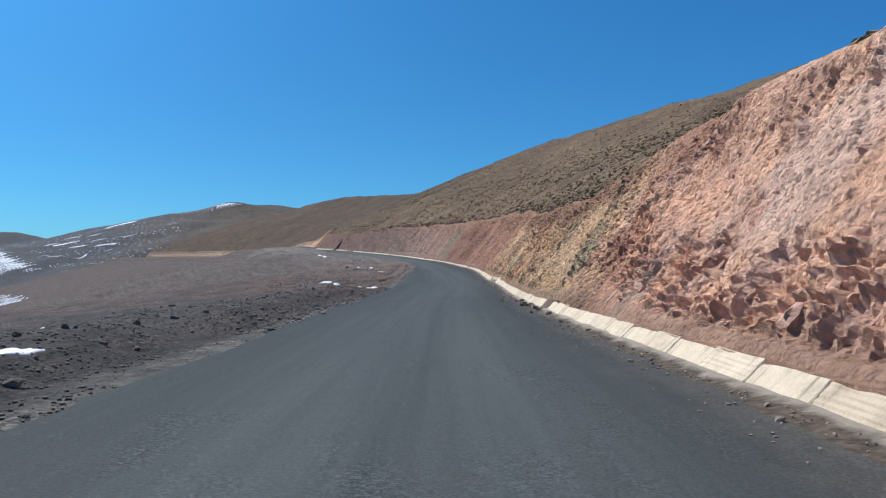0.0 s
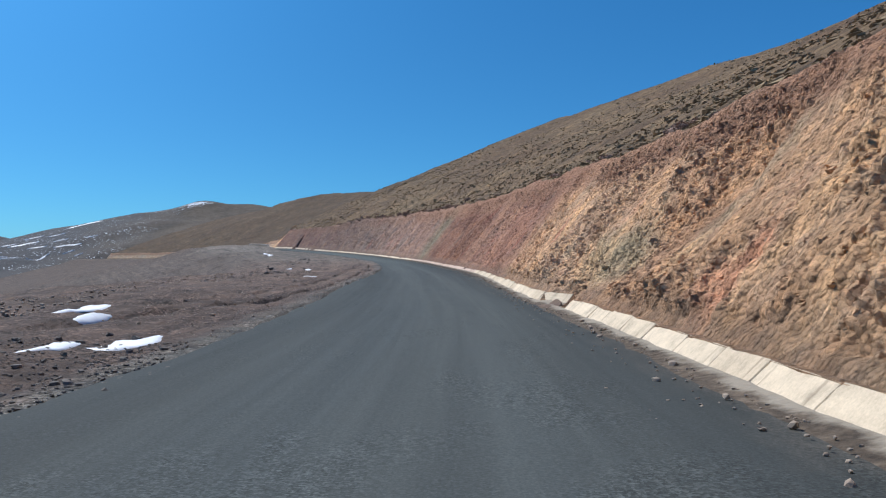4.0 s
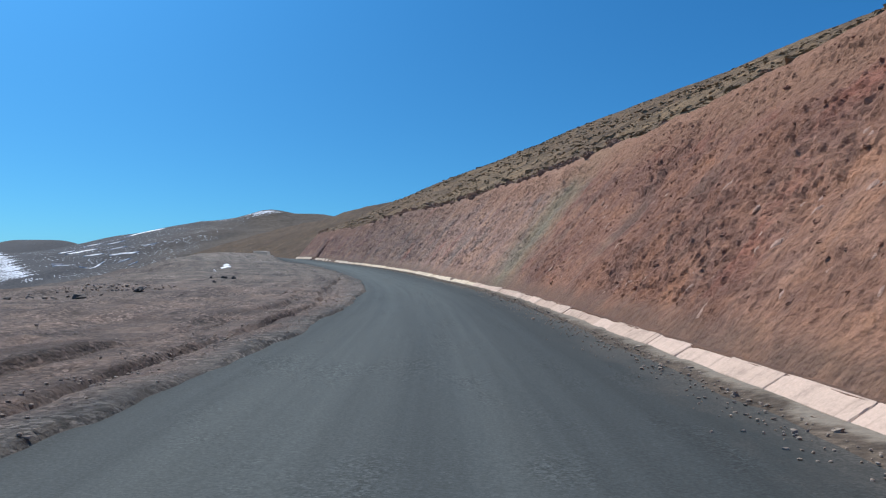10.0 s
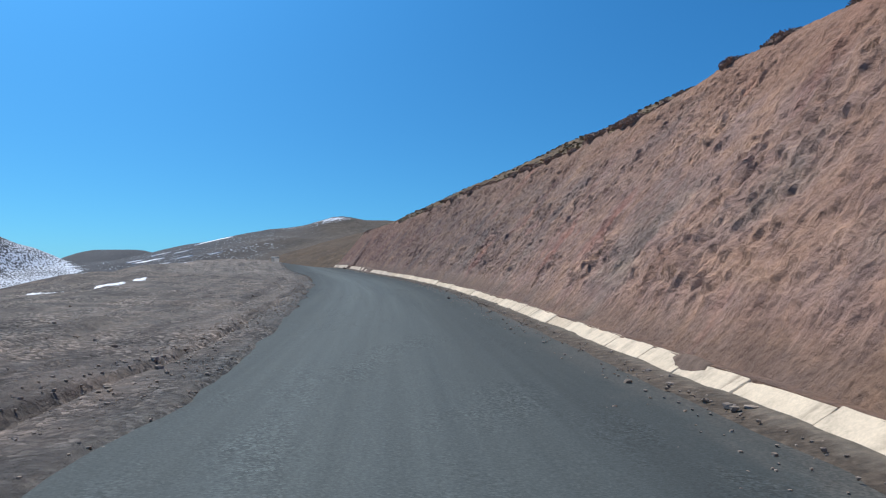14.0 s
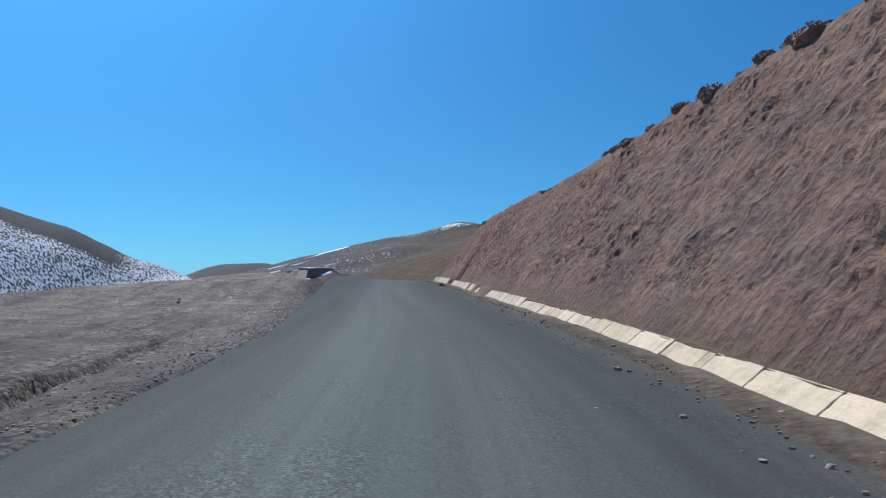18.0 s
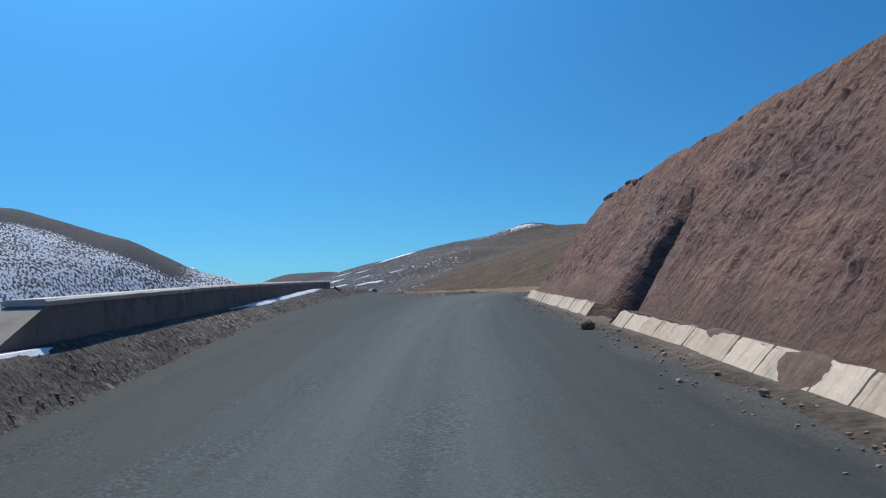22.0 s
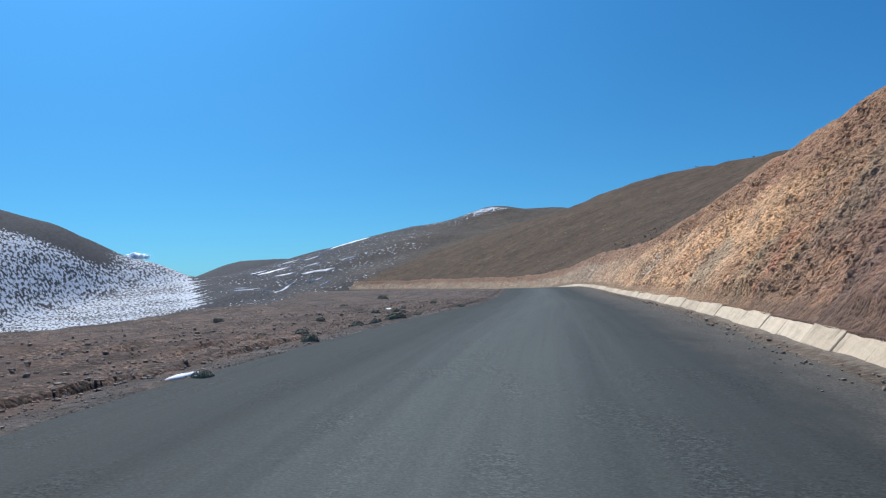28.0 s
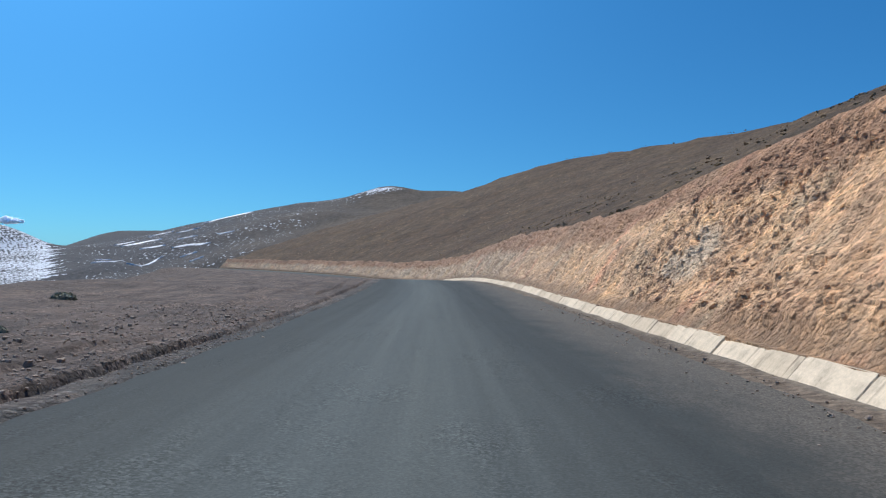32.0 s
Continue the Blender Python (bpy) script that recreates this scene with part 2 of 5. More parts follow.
def mat_asphalt():
    m, n, l, b = mat_new("asphalt", 0.85)
    b.inputs["Specular IOR Level"].default_value = 0.12
    uv = n_coord(n, l, "UV")
    ob = n_coord(n, l, "Object")
    sep = n.new("ShaderNodeSeparateXYZ")
    l.new(uv, sep.inputs[0])
    fine = n_noise(n, l, ob, 38, 5, 0.75)
    big = n_noise(n, l, n_coord(n, l, "UV", (0.03, 0.9, 1)), 1.0, 4, 0.55)
    col = n_ramp(n, l, fine, [(0.28, (0.037, 0.041, 0.0405)), (0.5, (0.053, 0.059, 0.0585)), (0.74, (0.08, 0.088, 0.086))])
    # worn wheel bands along the road, sky sheen put into their paler tone
    across = n_math(n, l, "ADD", sep.outputs["Y"], n_math(n, l, "MULTIPLY", n_math(n, l, "SUBTRACT", big, 0.5), 0.16))
    band1 = n_ramp(n, l, across, [(0.0, grey(1.0)), (0.1, grey(0.9)), (0.2, grey(1.05)), (0.36, grey(1.3)), (0.48, grey(1.15)), (0.56, grey(1.3)), (0.66, grey(1.1)), (0.8, grey(0.82)), (1.0, grey(0.74))])
    band2 = n_ramp(n, l, across, [(0.0, grey(0.8)), (0.16, grey(0.76)), (0.27, grey(1.15)), (0.38, grey(1.5)), (0.47, grey(1.36)), (0.55, grey(1.25)), (0.62, grey(0.98)), (0.75, grey(0.76)), (1.0, grey(0.68))])
    later = n_ramp(n, l, n_math(n, l, "MULTIPLY", sep.outputs["X"], 1 / 400), [(0.3, grey(0)), (0.5, grey(1))])
    col = n_mix(n, l, 1.0, col, n_mix(n, l, later, band1, band2), "MULTIPLY")
    worn = n_ramp(n, l, n_math(n, l, "MULTIPLY", sep.outputs["X"], 1 / 400), [(0.26, (0.96, 0.97, 0.96)), (0.38, (1.13, 1.18, 1.17)), (0.5, (1.15, 1.21, 1.2)), (0.59, (0.97, 1.0, 0.99)), (0.75, (1.0, 1.02, 1.0))])
    col = n_mix(n, l, 1.0, col, worn, "MULTIPLY")
    # long smears, and thin tyre tracks
    streak = n_noise(n, l, n_coord(n, l, "UV", (0.05, 26.0, 1)), 1.0, 4, 0.6)
    col = n_mix(n, l, 1.0, col, n_ramp(n, l, streak, [(0.34, grey(0.9)), (0.5, grey(1.0)), (0.66, grey(1.1))]), "MULTIPLY")
    smear = n_noise(n, l, n_coord(n, l, "UV", (0.02, 5.0, 1)), 1.0, 5, 0.6)
    col = n_mix(n, l, 1.0, col, n_ramp(n, l, smear, [(0.34, (0.86, 0.88, 0.9)), (0.5, (1, 1, 1)), (0.66, (1.13, 1.12, 1.1))]), "MULTIPLY")
    # patches where the binder has gone and the chippings stand out
    chip = n.new("ShaderNodeTexVoronoi")
    chip.inputs["Scale"].default_value = 44.0
    l.new(ob, chip.inputs["Vector"])
    tone = n.new("ShaderNodeSeparateXYZ")
    l.new(chip.outputs["Color"], tone.inputs[0])
    stones = n_ramp(n, l, tone.outputs["X"], [(0.0, grey(0.45)), (0.5, grey(0.9)), (1.0, grey(1.8))])
    bare = n_ramp(n, l, n_noise(n, l, n_coord(n, l, "UV", (0.3, 7.0, 1)), 1.0, 4, 0.6), [(0.5, grey(0.1)), (0.64, grey(0.8))])
    col = n_mix(n, l, bare, col, n_mix(n, l, 1.0, col, stones, "MULTIPLY"))
    # dust blown in from both sides
    stray = n_math(n, l, "MULTIPLY", n_math(n, l, "SUBTRACT", n_noise(n, l, n_coord(n, l, "UV", (0.5, 9.0, 1)), 1.0, 6, 0.7), 0.5), 0.3)
    dust = n_math(n, l, "ADD", n_math(n, l, "SUBTRACT", sep.outputs["Y"], 0.45), stray)
    grit = n_mix(n, l, 1.0, (0.108, 0.096, 0.082), n_ramp(n, l, tone.outputs["Y"], [(0.0, grey(0.55)), (0.5, grey(1)), (1.0, grey(1.6))]), "MULTIPLY")
    col = n_mix(n, l, n_math(n, l, "MULTIPLY", n_ramp(n, l, dust, [(0.33, grey(0)), (0.5, grey(1))]), 0.8), col, grit)
    l.new(col, b.inputs["Base Color"])
    c = n_bump(n, l, b, fine, 0.18, 0.01)
    n_bump(n, l, b, n_math(n, l, "MULTIPLY", chip.outputs["Distance"], bare), 0.5, 0.012, c)
    return m


def mat_gravel(name, lo, mid, hi, scale=9.0):
    m, n, l, b = mat_new(name, 0.95)
    ob = n_coord(n, l, "Object")
    v = n.new("ShaderNodeTexVoronoi")
    v.inputs["Scale"].default_value = scale
    l.new(ob, v.inputs["Vector"])
    fine = n_noise(n, l, ob, scale * 0.7, 8, 0.7)
    big = n_noise(n, l, ob, 0.22, 5, 0.6)
    c1 = n_ramp(n, l, fine, [(0.3, lo), (0.5, mid), (0.72, hi)])
    c2 = n_ramp(n, l, big, [(0.32, grey(0.68)), (0.68, grey(1.25))])
    sep = n.new("ShaderNodeSeparateXYZ")
    l.new(n_coord(n, l, "UV"), sep.inputs[0])
    patchy = n_noise(n, l, ob, 0.9, 5, 0.7)
    off = n_math(n, l, "ADD", sep.outputs["Y"], n_math(n, l, "MULTIPLY", n_math(n, l, "SUBTRACT", patchy, 0.5), 0.9))
    crust = n_ramp(n, l, off, [(0.05, grey(0.9)), (0.22, grey(0.0))])
    early = n_ramp(n, l, n_math(n, l, "MULTIPLY", sep.outputs["X"], 1 / 400), [(0.2, grey(1)), (0.4, grey(0.25))])
    base = n_mix(n, l, n_math(n, l, "MULTIPLY", n_math(n, l, "MULTIPLY", crust, early), 0.75), n_mix(n, l, 1.0, c1, c2, "MULTIPLY"), (0.4, 0.35, 0.28))
    l.new(n_mix(n, l, 1.0, base, n_ramp(n, l, n_math(n, l, "MULTIPLY", sep.outputs["X"], 1 / 400), [(0.3, grey(1)), (0.45, grey(0.72)), (0.62, grey(0.75)), (0.7, grey(1.15))]), "MULTIPLY"), b.inputs["Base Color"])
    h = n_math(n, l, "ADD", fine, n_math(n, l, "MULTIPLY", v.outputs["Distance"], 0.6))
    n_bump(n, l, b, h, 0.6, 0.06)
    return m


def mat_ground():
    """Brown stony soil with paler dust and darker gravel; a greyer stretch near the start."""
    m, n, l, b = mat_new("stony_soil", 0.95)
    uv = n_coord(n, l, "UV")
    ob = n_coord(n, l, "Object")
    sep = n.new("ShaderNodeSeparateXYZ")
    l.new(uv, sep.inputs[0])
    big = n_noise(n, l, ob, 0.09, 6, 0.6)
    s_ = n_math(n, l, "ADD", n_math(n, l, "MULTIPLY", sep.outputs["X"], 1 / 400), n_math(n, l, "MULTIPLY", big, 0.06))
    soil = n_ramp(n, l, s_, [(0.03, (0.058, 0.053, 0.05)), (0.12, (0.072, 0.061, 0.055)), (0.17, (0.1, 0.07, 0.057)), (0.3, (0.14, 0.1, 0.082)), (0.38, (0.165, 0.127, 0.107)),
                             (0.45, (0.15, 0.13, 0.113)), (0.53, (0.132, 0.114, 0.1)), (0.57, (0.172, 0.152, 0.134)), (0.64, (0.18, 0.153, 0.132)), (0.69, (0.11, 0.09, 0.078)), (0.735, (0.135, 0.09, 0.07)), (0.85, (0.118, 0.09, 0.076))])
    fine = n_noise(n, l, ob, 7, 8, 0.72)
    mid = n_noise(n, l, ob, 0.7, 6, 0.65)
    out_ = n_math(n, l, "ADD", sep.outputs["Y"], n_math(n, l, "MULTIPLY", n_math(n, l, "SUBTRACT", n_noise(n, l, ob, 0.8, 5, 0.6), 0.5), 1.6))
    soil = n_mix(n, l, n_math(n, l, "MULTIPLY", n_ramp(n, l, out_, [(0.1, grey(0.85)), (0.9, grey(0.0))]), n_ramp(n, l, n_math(n, l, "MULTIPLY", sep.outputs["X"], 1 / 400), [(0.5, grey(1)), (0.54, grey(0.5)), (0.64, grey(0.5)), (0.69, grey(1))])), soil, n_ramp(n, l, n_math(n, l, "MULTIPLY", sep.outputs["X"], 1 / 400), [(0.1, (0.17, 0.16, 0.138)), (0.2, (0.12, 0.112, 0.1)), (0.5, (0.1, 0.098, 0.092))]))
    far_ = n_math(n, l, "MULTIPLY", sep.outputs["Y"], 0.02)
    soil = n_mix(n, l, n_ramp(n, l, far_, [(0.2, grey(0)), (0.34, grey(0.8))]), soil, (0.092, 0.07, 0.06))
    col = n_mix(n, l, 1.0, soil, n_ramp(n, l, fine, [(0.3, grey(0.55)), (0.55, grey(1.0)), (0.75, grey(1.5))]), "MULTIPLY")
    col = n_mix(n, l, 1.0, col, n_ramp(n, l, mid, [(0.3, (0.55, 0.57, 0.6)), (0.5, (1, 1, 1)), (0.7, (1.5, 1.42, 1.36))]), "MULTIPLY")
    tracks = n_noise(n, l, n_coord(n, l, "UV", (0.06, 1.3, 1)), 1.0, 7, 0.65)
    col = n_mix(n, l, 1.0, col, n_ramp(n, l, tracks, [(0.34, (0.62, 0.6, 0.6)), (0.5, (1, 1, 1)), (0.68, (1.25, 1.2, 1.15))]), "MULTIPLY")
    # pebbles in drifts
    peb = n.new("ShaderNodeTexVoronoi")
    peb.inputs["Scale"].default_value = 15.0
    l.new(ob, peb.inputs["Vector"])
    tone = n.new("ShaderNodeSeparateXYZ")
    l.new(peb.outputs["Color"], tone.inputs[0])
    drift_ = n_ramp(n, l, n_noise(n, l, n_coord(n, l, "UV", (0.22, 0.8, 1)), 1.0, 5, 0.65), [(0.42, grey(0)), (0.58, grey(1))])
    col = n_mix(n, l, drift_, col, n_mix(n, l, 1.0, col, n_ramp(n, l, tone.outputs["X"], [(0.0, grey(0.4)), (0.6, grey(0.95)), (1.0, grey(2.2))]), "MULTIPLY"))
    l.new(col, b.inputs["Base Color"])
    c = n_bump(n, l, b, mid, 0.8, 0.3)
    c = n_bump(n, l, b, n_math(n, l, "MULTIPLY", n_math(n, l, "SUBTRACT", 1.0, peb.outputs["Distance"]), drift_), 0.7, 0.06, c)
    n_bump(n, l, b, fine, 0.9, 0.08, c)
    return m


def mat_cut():
    """The cut bank: bands of earth and rock that change along the road."""
    m, n, l, b = mat_new("cut_earth_and_rock", 0.95)
    uv = n_coord(n, l, "UV")
    sep = n.new("ShaderNodeSeparateXYZ")
    l.new(uv, sep.inputs[0])
    # strata lean with the slope: s is shifted by the height on the bank
    w1 = n_noise(n, l, uv, 0.16, 6, 0.6)
    w2 = n_noise(n, l, uv, 1.1, 6, 0.65)
    s_ = n_math(n, l, "ADD", sep.outputs["X"], n_math(n, l, "MULTIPLY", sep.outputs["Y"], -0.12))
    s_ = n_math(n, l, "ADD", s_, n_math(n, l, "MULTIPLY", n_math(n, l, "SUBTRACT", w1, 0.5), 6.0))
    s_ = n_math(n, l, "ADD", s_, n_math(n, l, "MULTIPLY", n_math(n, l, "SUBTRACT", w2, 0.5), 4.0))
    f = n_math(n, l, "MULTIPLY", n_math(n, l, "ADD", s_, 30.0), 1 / 420)
    zones = [(-30, (0.58, 0.29, 0.198)), (15, (0.62, 0.38, 0.278)), (22, (0.58, 0.335, 0.238)), (23.8, (0.445, 0.229, 0.156)), (25.6, (0.4, 0.21, 0.145)), (27, (0.598, 0.348, 0.236)),
             (29.5, (0.51, 0.34, 0.208)), (52, (0.495, 0.317, 0.193)), (62, (0.47, 0.275, 0.163)), (74, (0.554, 0.359, 0.229)), (86, (0.554, 0.33, 0.197)), (94, (0.291, 0.16, 0.114)),
             (102, (0.31, 0.158, 0.112)), (110, (0.37, 0.21, 0.152)), (118, (0.29, 0.16, 0.114)), (124, (0.225, 0.112, 0.078)), (143, (0.222, 0.115, 0.084)), (147, (0.208, 0.179, 0.127)),
             (151, (0.294, 0.183, 0.143)), (165, (0.31, 0.198, 0.158)), (185, (0.215, 0.148, 0.124)), (205, (0.177, 0.121, 0.104)), (236, (0.171, 0.106, 0.092)),
             (254, (0.177, 0.108, 0.092)), (280, (0.191, 0.115, 0.096)), (295, (0.29, 0.175, 0.125)), (302, (0.498, 0.308, 0.178)), (306, (0.675, 0.418, 0.244)),
             (320, (0.706, 0.441, 0.261)), (385, (0.42, 0.32, 0.235))]
    col = n_ramp(n, l, f, [((a + 30) / 420, c) for a, c in zones])
    # patches of other earth: pink, ochre and grey-green
    hue = n_noise(n, l, n_coord(n, l, "UV", (1.0, 0.6, 1)), 0.33, 5, 0.55)
    other = n_ramp(n, l, hue, [(0.32, (0.8, 0.92, 0.94)), (0.43, (1.0, 1.0, 1.0)), (0.52, (1.05, 0.99, 0.9)), (0.58, (1.0, 1.0, 1.0)), (0.68, (1.12, 0.88, 0.84))])
    col = n_mix(n, l, 1.0, col, other, "MULTIPLY")
    # thin scratches down the slope; lit crests, shaded hollows put into the colour
    scratch = n_noise(n, l, n_coord(n, l, "UV", (4.2, 3.2, 1), (0, 0, 0.12)), 1.0, 4.5, 0.65)
    streaky = n_ramp(n, l, n_math(n, l, "MULTIPLY", n_math(n, l, "ADD", sep.outputs["X"], 30.0), 1 / 420), [(0.27, grey(0.12)), (0.34, grey(0.4)), (0.42, grey(0.45)), (0.5, grey(0.85)), (0.74, grey(0.9)), (0.77, grey(0.15))])
    col = n_mix(n, l, streaky, col, n_mix(n, l, 1.0, col, n_ramp(n, l, scratch, [(0.3, grey(0.78)), (0.48, grey(1.0)), (0.62, grey(1.2)), (0.72, grey(1.34))]), "MULTIPLY"))
    # rills that rain has cut down the slope
    rill = n_noise(n, l, n_coord(n, l, "UV", (4.6, 0.42, 1), (0, 0, 0.12)), 1.0, 4, 0.6)
    rilled = n_ramp(n, l, n_math(n, l, "MULTIPLY", n_math(n, l, "ADD", sep.outputs["X"], 30.0), 1 / 420), [(0.42, grey(0)), (0.47, grey(0.8)), (0.68, grey(0.8)), (0.74, grey(0.3)), (0.77, grey(0))])
    rilled = n_math(n, l, "MULTIPLY", rilled, n_ramp(n, l, w2, [(0.35, grey(0.25)), (0.6, grey(1))]))
    col = n_mix(n, l, rilled, col, n_mix(n, l, 1.0, col, n_ramp(n, l, rill, [(0.3, (0.58, 0.55, 0.56)), (0.47, (1, 1, 1)), (0.62, (1.2, 1.18, 1.12)), (0.72, (1.5, 1.46, 1.34))]), "MULTIPLY"))
    # beds that cross the slope
    beds = n_noise(n, l, n_coord(n, l, "UV", (0.22, 1.7, 1), (0, 0, -0.1)), 1.0, 5, 0.65)
    col = n_mix(n, l, streaky, col, n_mix(n, l, 1.0, col, n_ramp(n, l, beds, [(0.32, (0.78, 0.76, 0.8)), (0.5, (1, 1, 1)), (0.66, (1.24, 1.22, 1.12))]), "MULTIPLY"))
    blotch = n_noise(n, l, uv, 0.45, 7, 0.65)
    col = n_mix(n, l, 1.0, col, n_ramp(n, l, blotch, [(0.3, (0.7, 0.65, 0.64)), (0.5, (1, 1, 1)), (0.68, (1.34, 1.3, 1.16))]), "MULTIPLY")
    fine = n_noise(n, l, uv, 6.5, 9, 0.75)
    col = n_mix(n, l, 1.0, col, n_ramp(n, l, fine, [(0.28, grey(0.6)), (0.5, grey(1.0)), (0.75, grey(1.35))]), "MULTIPLY")
    # lenses of grey-green and pale rock
    for s_c, v_c, s_r, v_r, tint in ((26.3, 0.7, 2.6, 1.6, (0.25, 0.165, 0.11)), (31.0, 2.3, 2.4, 1.5, (0.33, 0.29, 0.19)), (310.5, 1.6, 3.0, 1.5, (0.27, 0.26, 0.19)), (67.0, 1.6, 5.0, 1.3, (0.36, 0.3, 0.18)), (14.0, 4.0, 2.6, 2.6, (0.7, 0.5, 0.4)), (334.0, 2.0, 2.0, 1.2, (0.62, 0.56, 0.44))):
        ds = n_math(n, l, "MULTIPLY", n_math(n, l, "SUBTRACT", s_, s_c), 1 / s_r)
        dv = n_math(n, l, "MULTIPLY", n_math(n, l, "SUBTRACT", sep.outputs["Y"], v_c), 1 / v_r)
        away = n_math(n, l, "SQRT", n_math(n, l, "ADD", n_math(n, l, "MULTIPLY", ds, ds), n_math(n, l, "MULTIPLY", dv, dv)))
        away = n_math(n, l, "ADD", away, n_math(n, l, "MULTIPLY", n_math(n, l, "SUBTRACT", w2, 0.5), 1.2))
        col = n_mix(n, l, n_ramp(n, l, away, [(0.6, grey(0.5)), (1.0, grey(0.0))]), col, n_mix(n, l, 1.0, tint, n_ramp(n, l, fine, [(0.28, grey(0.65)), (0.75, grey(1.3))]), "MULTIPLY"))
    # bare red soil along the top and the foot
    hgt = n_math(n, l, "ADD", sep.outputs["Y"], n_math(n, l, "MULTIPLY", n_math(n, l, "SUBTRACT", w2, 0.5), 1.2))
    foot = n_ramp(n, l, hgt, [(0.2, grey(1)), (0.75, grey(0.0))])
    col = n_mix(n, l, n_math(n, l, "MULTIPLY", foot, 0.8), col, n_mix(n, l, 0.5, (0.17, 0.115, 0.082), n_mix(n, l, 1.0, col, grey(0.6), "MULTIPLY")))
    rise = n.new("ShaderNodeAttribute")
    rise.attribute_name = "rise"
    upper = n_math(n, l, "ADD", rise.outputs["Fac"], n_ramp(n, l, n_math(n, l, "MULTIPLY", sep.outputs["X"], 1 / 400), [(0.72, grey(0)), (0.76, grey(0.12))]))
    topsoil = n_ramp(n, l, n_math(n, l, "ADD", upper, n_math(n, l, "MULTIPLY", n_math(n, l, "SUBTRACT", w1, 0.5), 0.5)), [(0.68, grey(0)), (0.82, grey(1))])
    span = n_ramp(n, l, n_math(n, l, "MULTIPLY", sep.outputs["X"], 1 / 400), [(0.05, grey(0)), (0.09, grey(1)), (0.4, grey(0.8)), (0.5, grey(0.25)), (0.68, grey(0.2)), (0.74, grey(0.8)), (0.9, grey(0.7))])
    col = n_mix(n, l, n_math(n, l, "MULTIPLY", n_math(n, l, "MULTIPLY", topsoil, span), 0.92), col, n_mix(n, l, 1.0, (0.3, 0.158, 0.098), n_ramp(n, l, fine, [(0.28, grey(0.7)), (0.75, grey(1.3))]), "MULTIPLY"))
    ob = n_coord(n, l, "Object")
    crumb = n.new("ShaderNodeTexVoronoi")
    crumb.inputs["Scale"].default_value = 4.6
    l.new(ob, crumb.inputs["Vector"])
    crumb2 = n.new("ShaderNodeTexVoronoi")
    crumb2.inputs["Scale"].default_value = 11.0
    l.new(ob, crumb2.inputs["Vector"])
    rough_ = n_ramp(n, l, n_math(n, l, "MULTIPLY", n_math(n, l, "ADD", sep.outputs["X"], 30.0), 1 / 420), [(0.07, grey(0.5)), (0.12, grey(0.55)), (0.14, grey(0.95)), (0.25, grey(0.9)), (0.33, grey(0.6)), (0.36, grey(0.35)), (0.42, grey(0.22)), (0.72, grey(0.22)), (0.76, grey(0.85)), (1.0, grey(1.0))])
    tone = n.new("ShaderNodeSeparateXYZ")
    l.new(crumb.outputs["Color"], tone.inputs[0])
    col = n_mix(n, l, n_math(n, l, "MULTIPLY", rough_, 0.75), col, n_mix(n, l, 1.0, col, n_ramp(n, l, tone.outputs["X"], [(0.0, grey(0.62)), (0.45, grey(0.95)), (0.8, grey(1.2)), (1.0, (1.45, 1.42, 1.36))]), "MULTIPLY"))
    l.new(col, b.inputs["Base Color"])
    h1 = n_math(n, l, "MULTIPLY", n_math(n, l, "SUBTRACT", 1.0, crumb.outputs["Distance"]), rough_)
    h2 = n_math(n, l, "MULTIPLY", n_math(n, l, "SUBTRACT", 1.0, crumb2.outputs["Distance"]), rough_)
    c = n_bump(n, l, b, n_math(n, l, "MULTIPLY", scratch, streaky), 0.9, 0.15, None)
    c = n_bump(n, l, b, n_math(n, l, "MULTIPLY", rill, rilled), 0.9, 0.14, c)
    c = n_bump(n, l, b, h1, 0.8, 0.13, c)
    c = n_bump(n, l, b, h2, 0.9, 0.08, c)
    n_bump(n, l, b, fine, 0.8, 0.08, c)
    return m


def mat_hill():
    m, n, l, b = mat_new("hillside_scrub_soil", 0.95)
    ob = n_coord(n, l, "Object")
    fine = n_noise(n, l, ob, 1.6, 8, 0.7)
    big = n_noise(n, l, ob, 0.05, 5, 0.6)
    col = n_ramp(n, l, fine, [(0.3, (0.073, 0.046, 0.026)), (0.5, (0.15, 0.1, 0.057)), (0.72, (0.246, 0.171, 0.102))])
    col = n_mix(n, l, 1.0, col, n_ramp(n, l, big, [(0.35, (0.8, 0.72, 0.7)), (0.65, (1.15, 1.15, 1.1))]), "MULTIPLY")
    clump = n_noise(n, l, ob, 0.9, 6, 0.75)
    col = n_mix(n, l, 1.0, col, n_ramp(n, l, clump, [(0.38, grey(0.5)), (0.52, grey(1.0)), (0.66, grey(1.4))]), "MULTIPLY")
    mottle = n_noise(n, l, ob, 0.3, 7, 0.72)
    col = n_mix(n, l, 1.0, col, n_ramp(n, l, mottle, [(0.36, (0.58, 0.57, 0.57)), (0.5, (1, 1, 1)), (0.64, (1.42, 1.36, 1.26))]), "MULTIPLY")
    sep = n.new("ShaderNodeSeparateXYZ")
    l.new(n_coord(n, l, "UV"), sep.inputs[0])
    col = n_mix(n, l, 1.0, col, n_ramp(n, l, n_math(n, l, "MULTIPLY", sep.outputs["X"], 1 / 500), [(0.36, (1, 1, 1)), (0.5, (0.76, 0.755, 0.76)), (0.62, (0.53, 0.52, 0.52))]), "MULTIPLY")
    l.new(col, b.inputs["Base Color"])
    n_bump(n, l, b, fine, 0.8, 0.3)
    return m


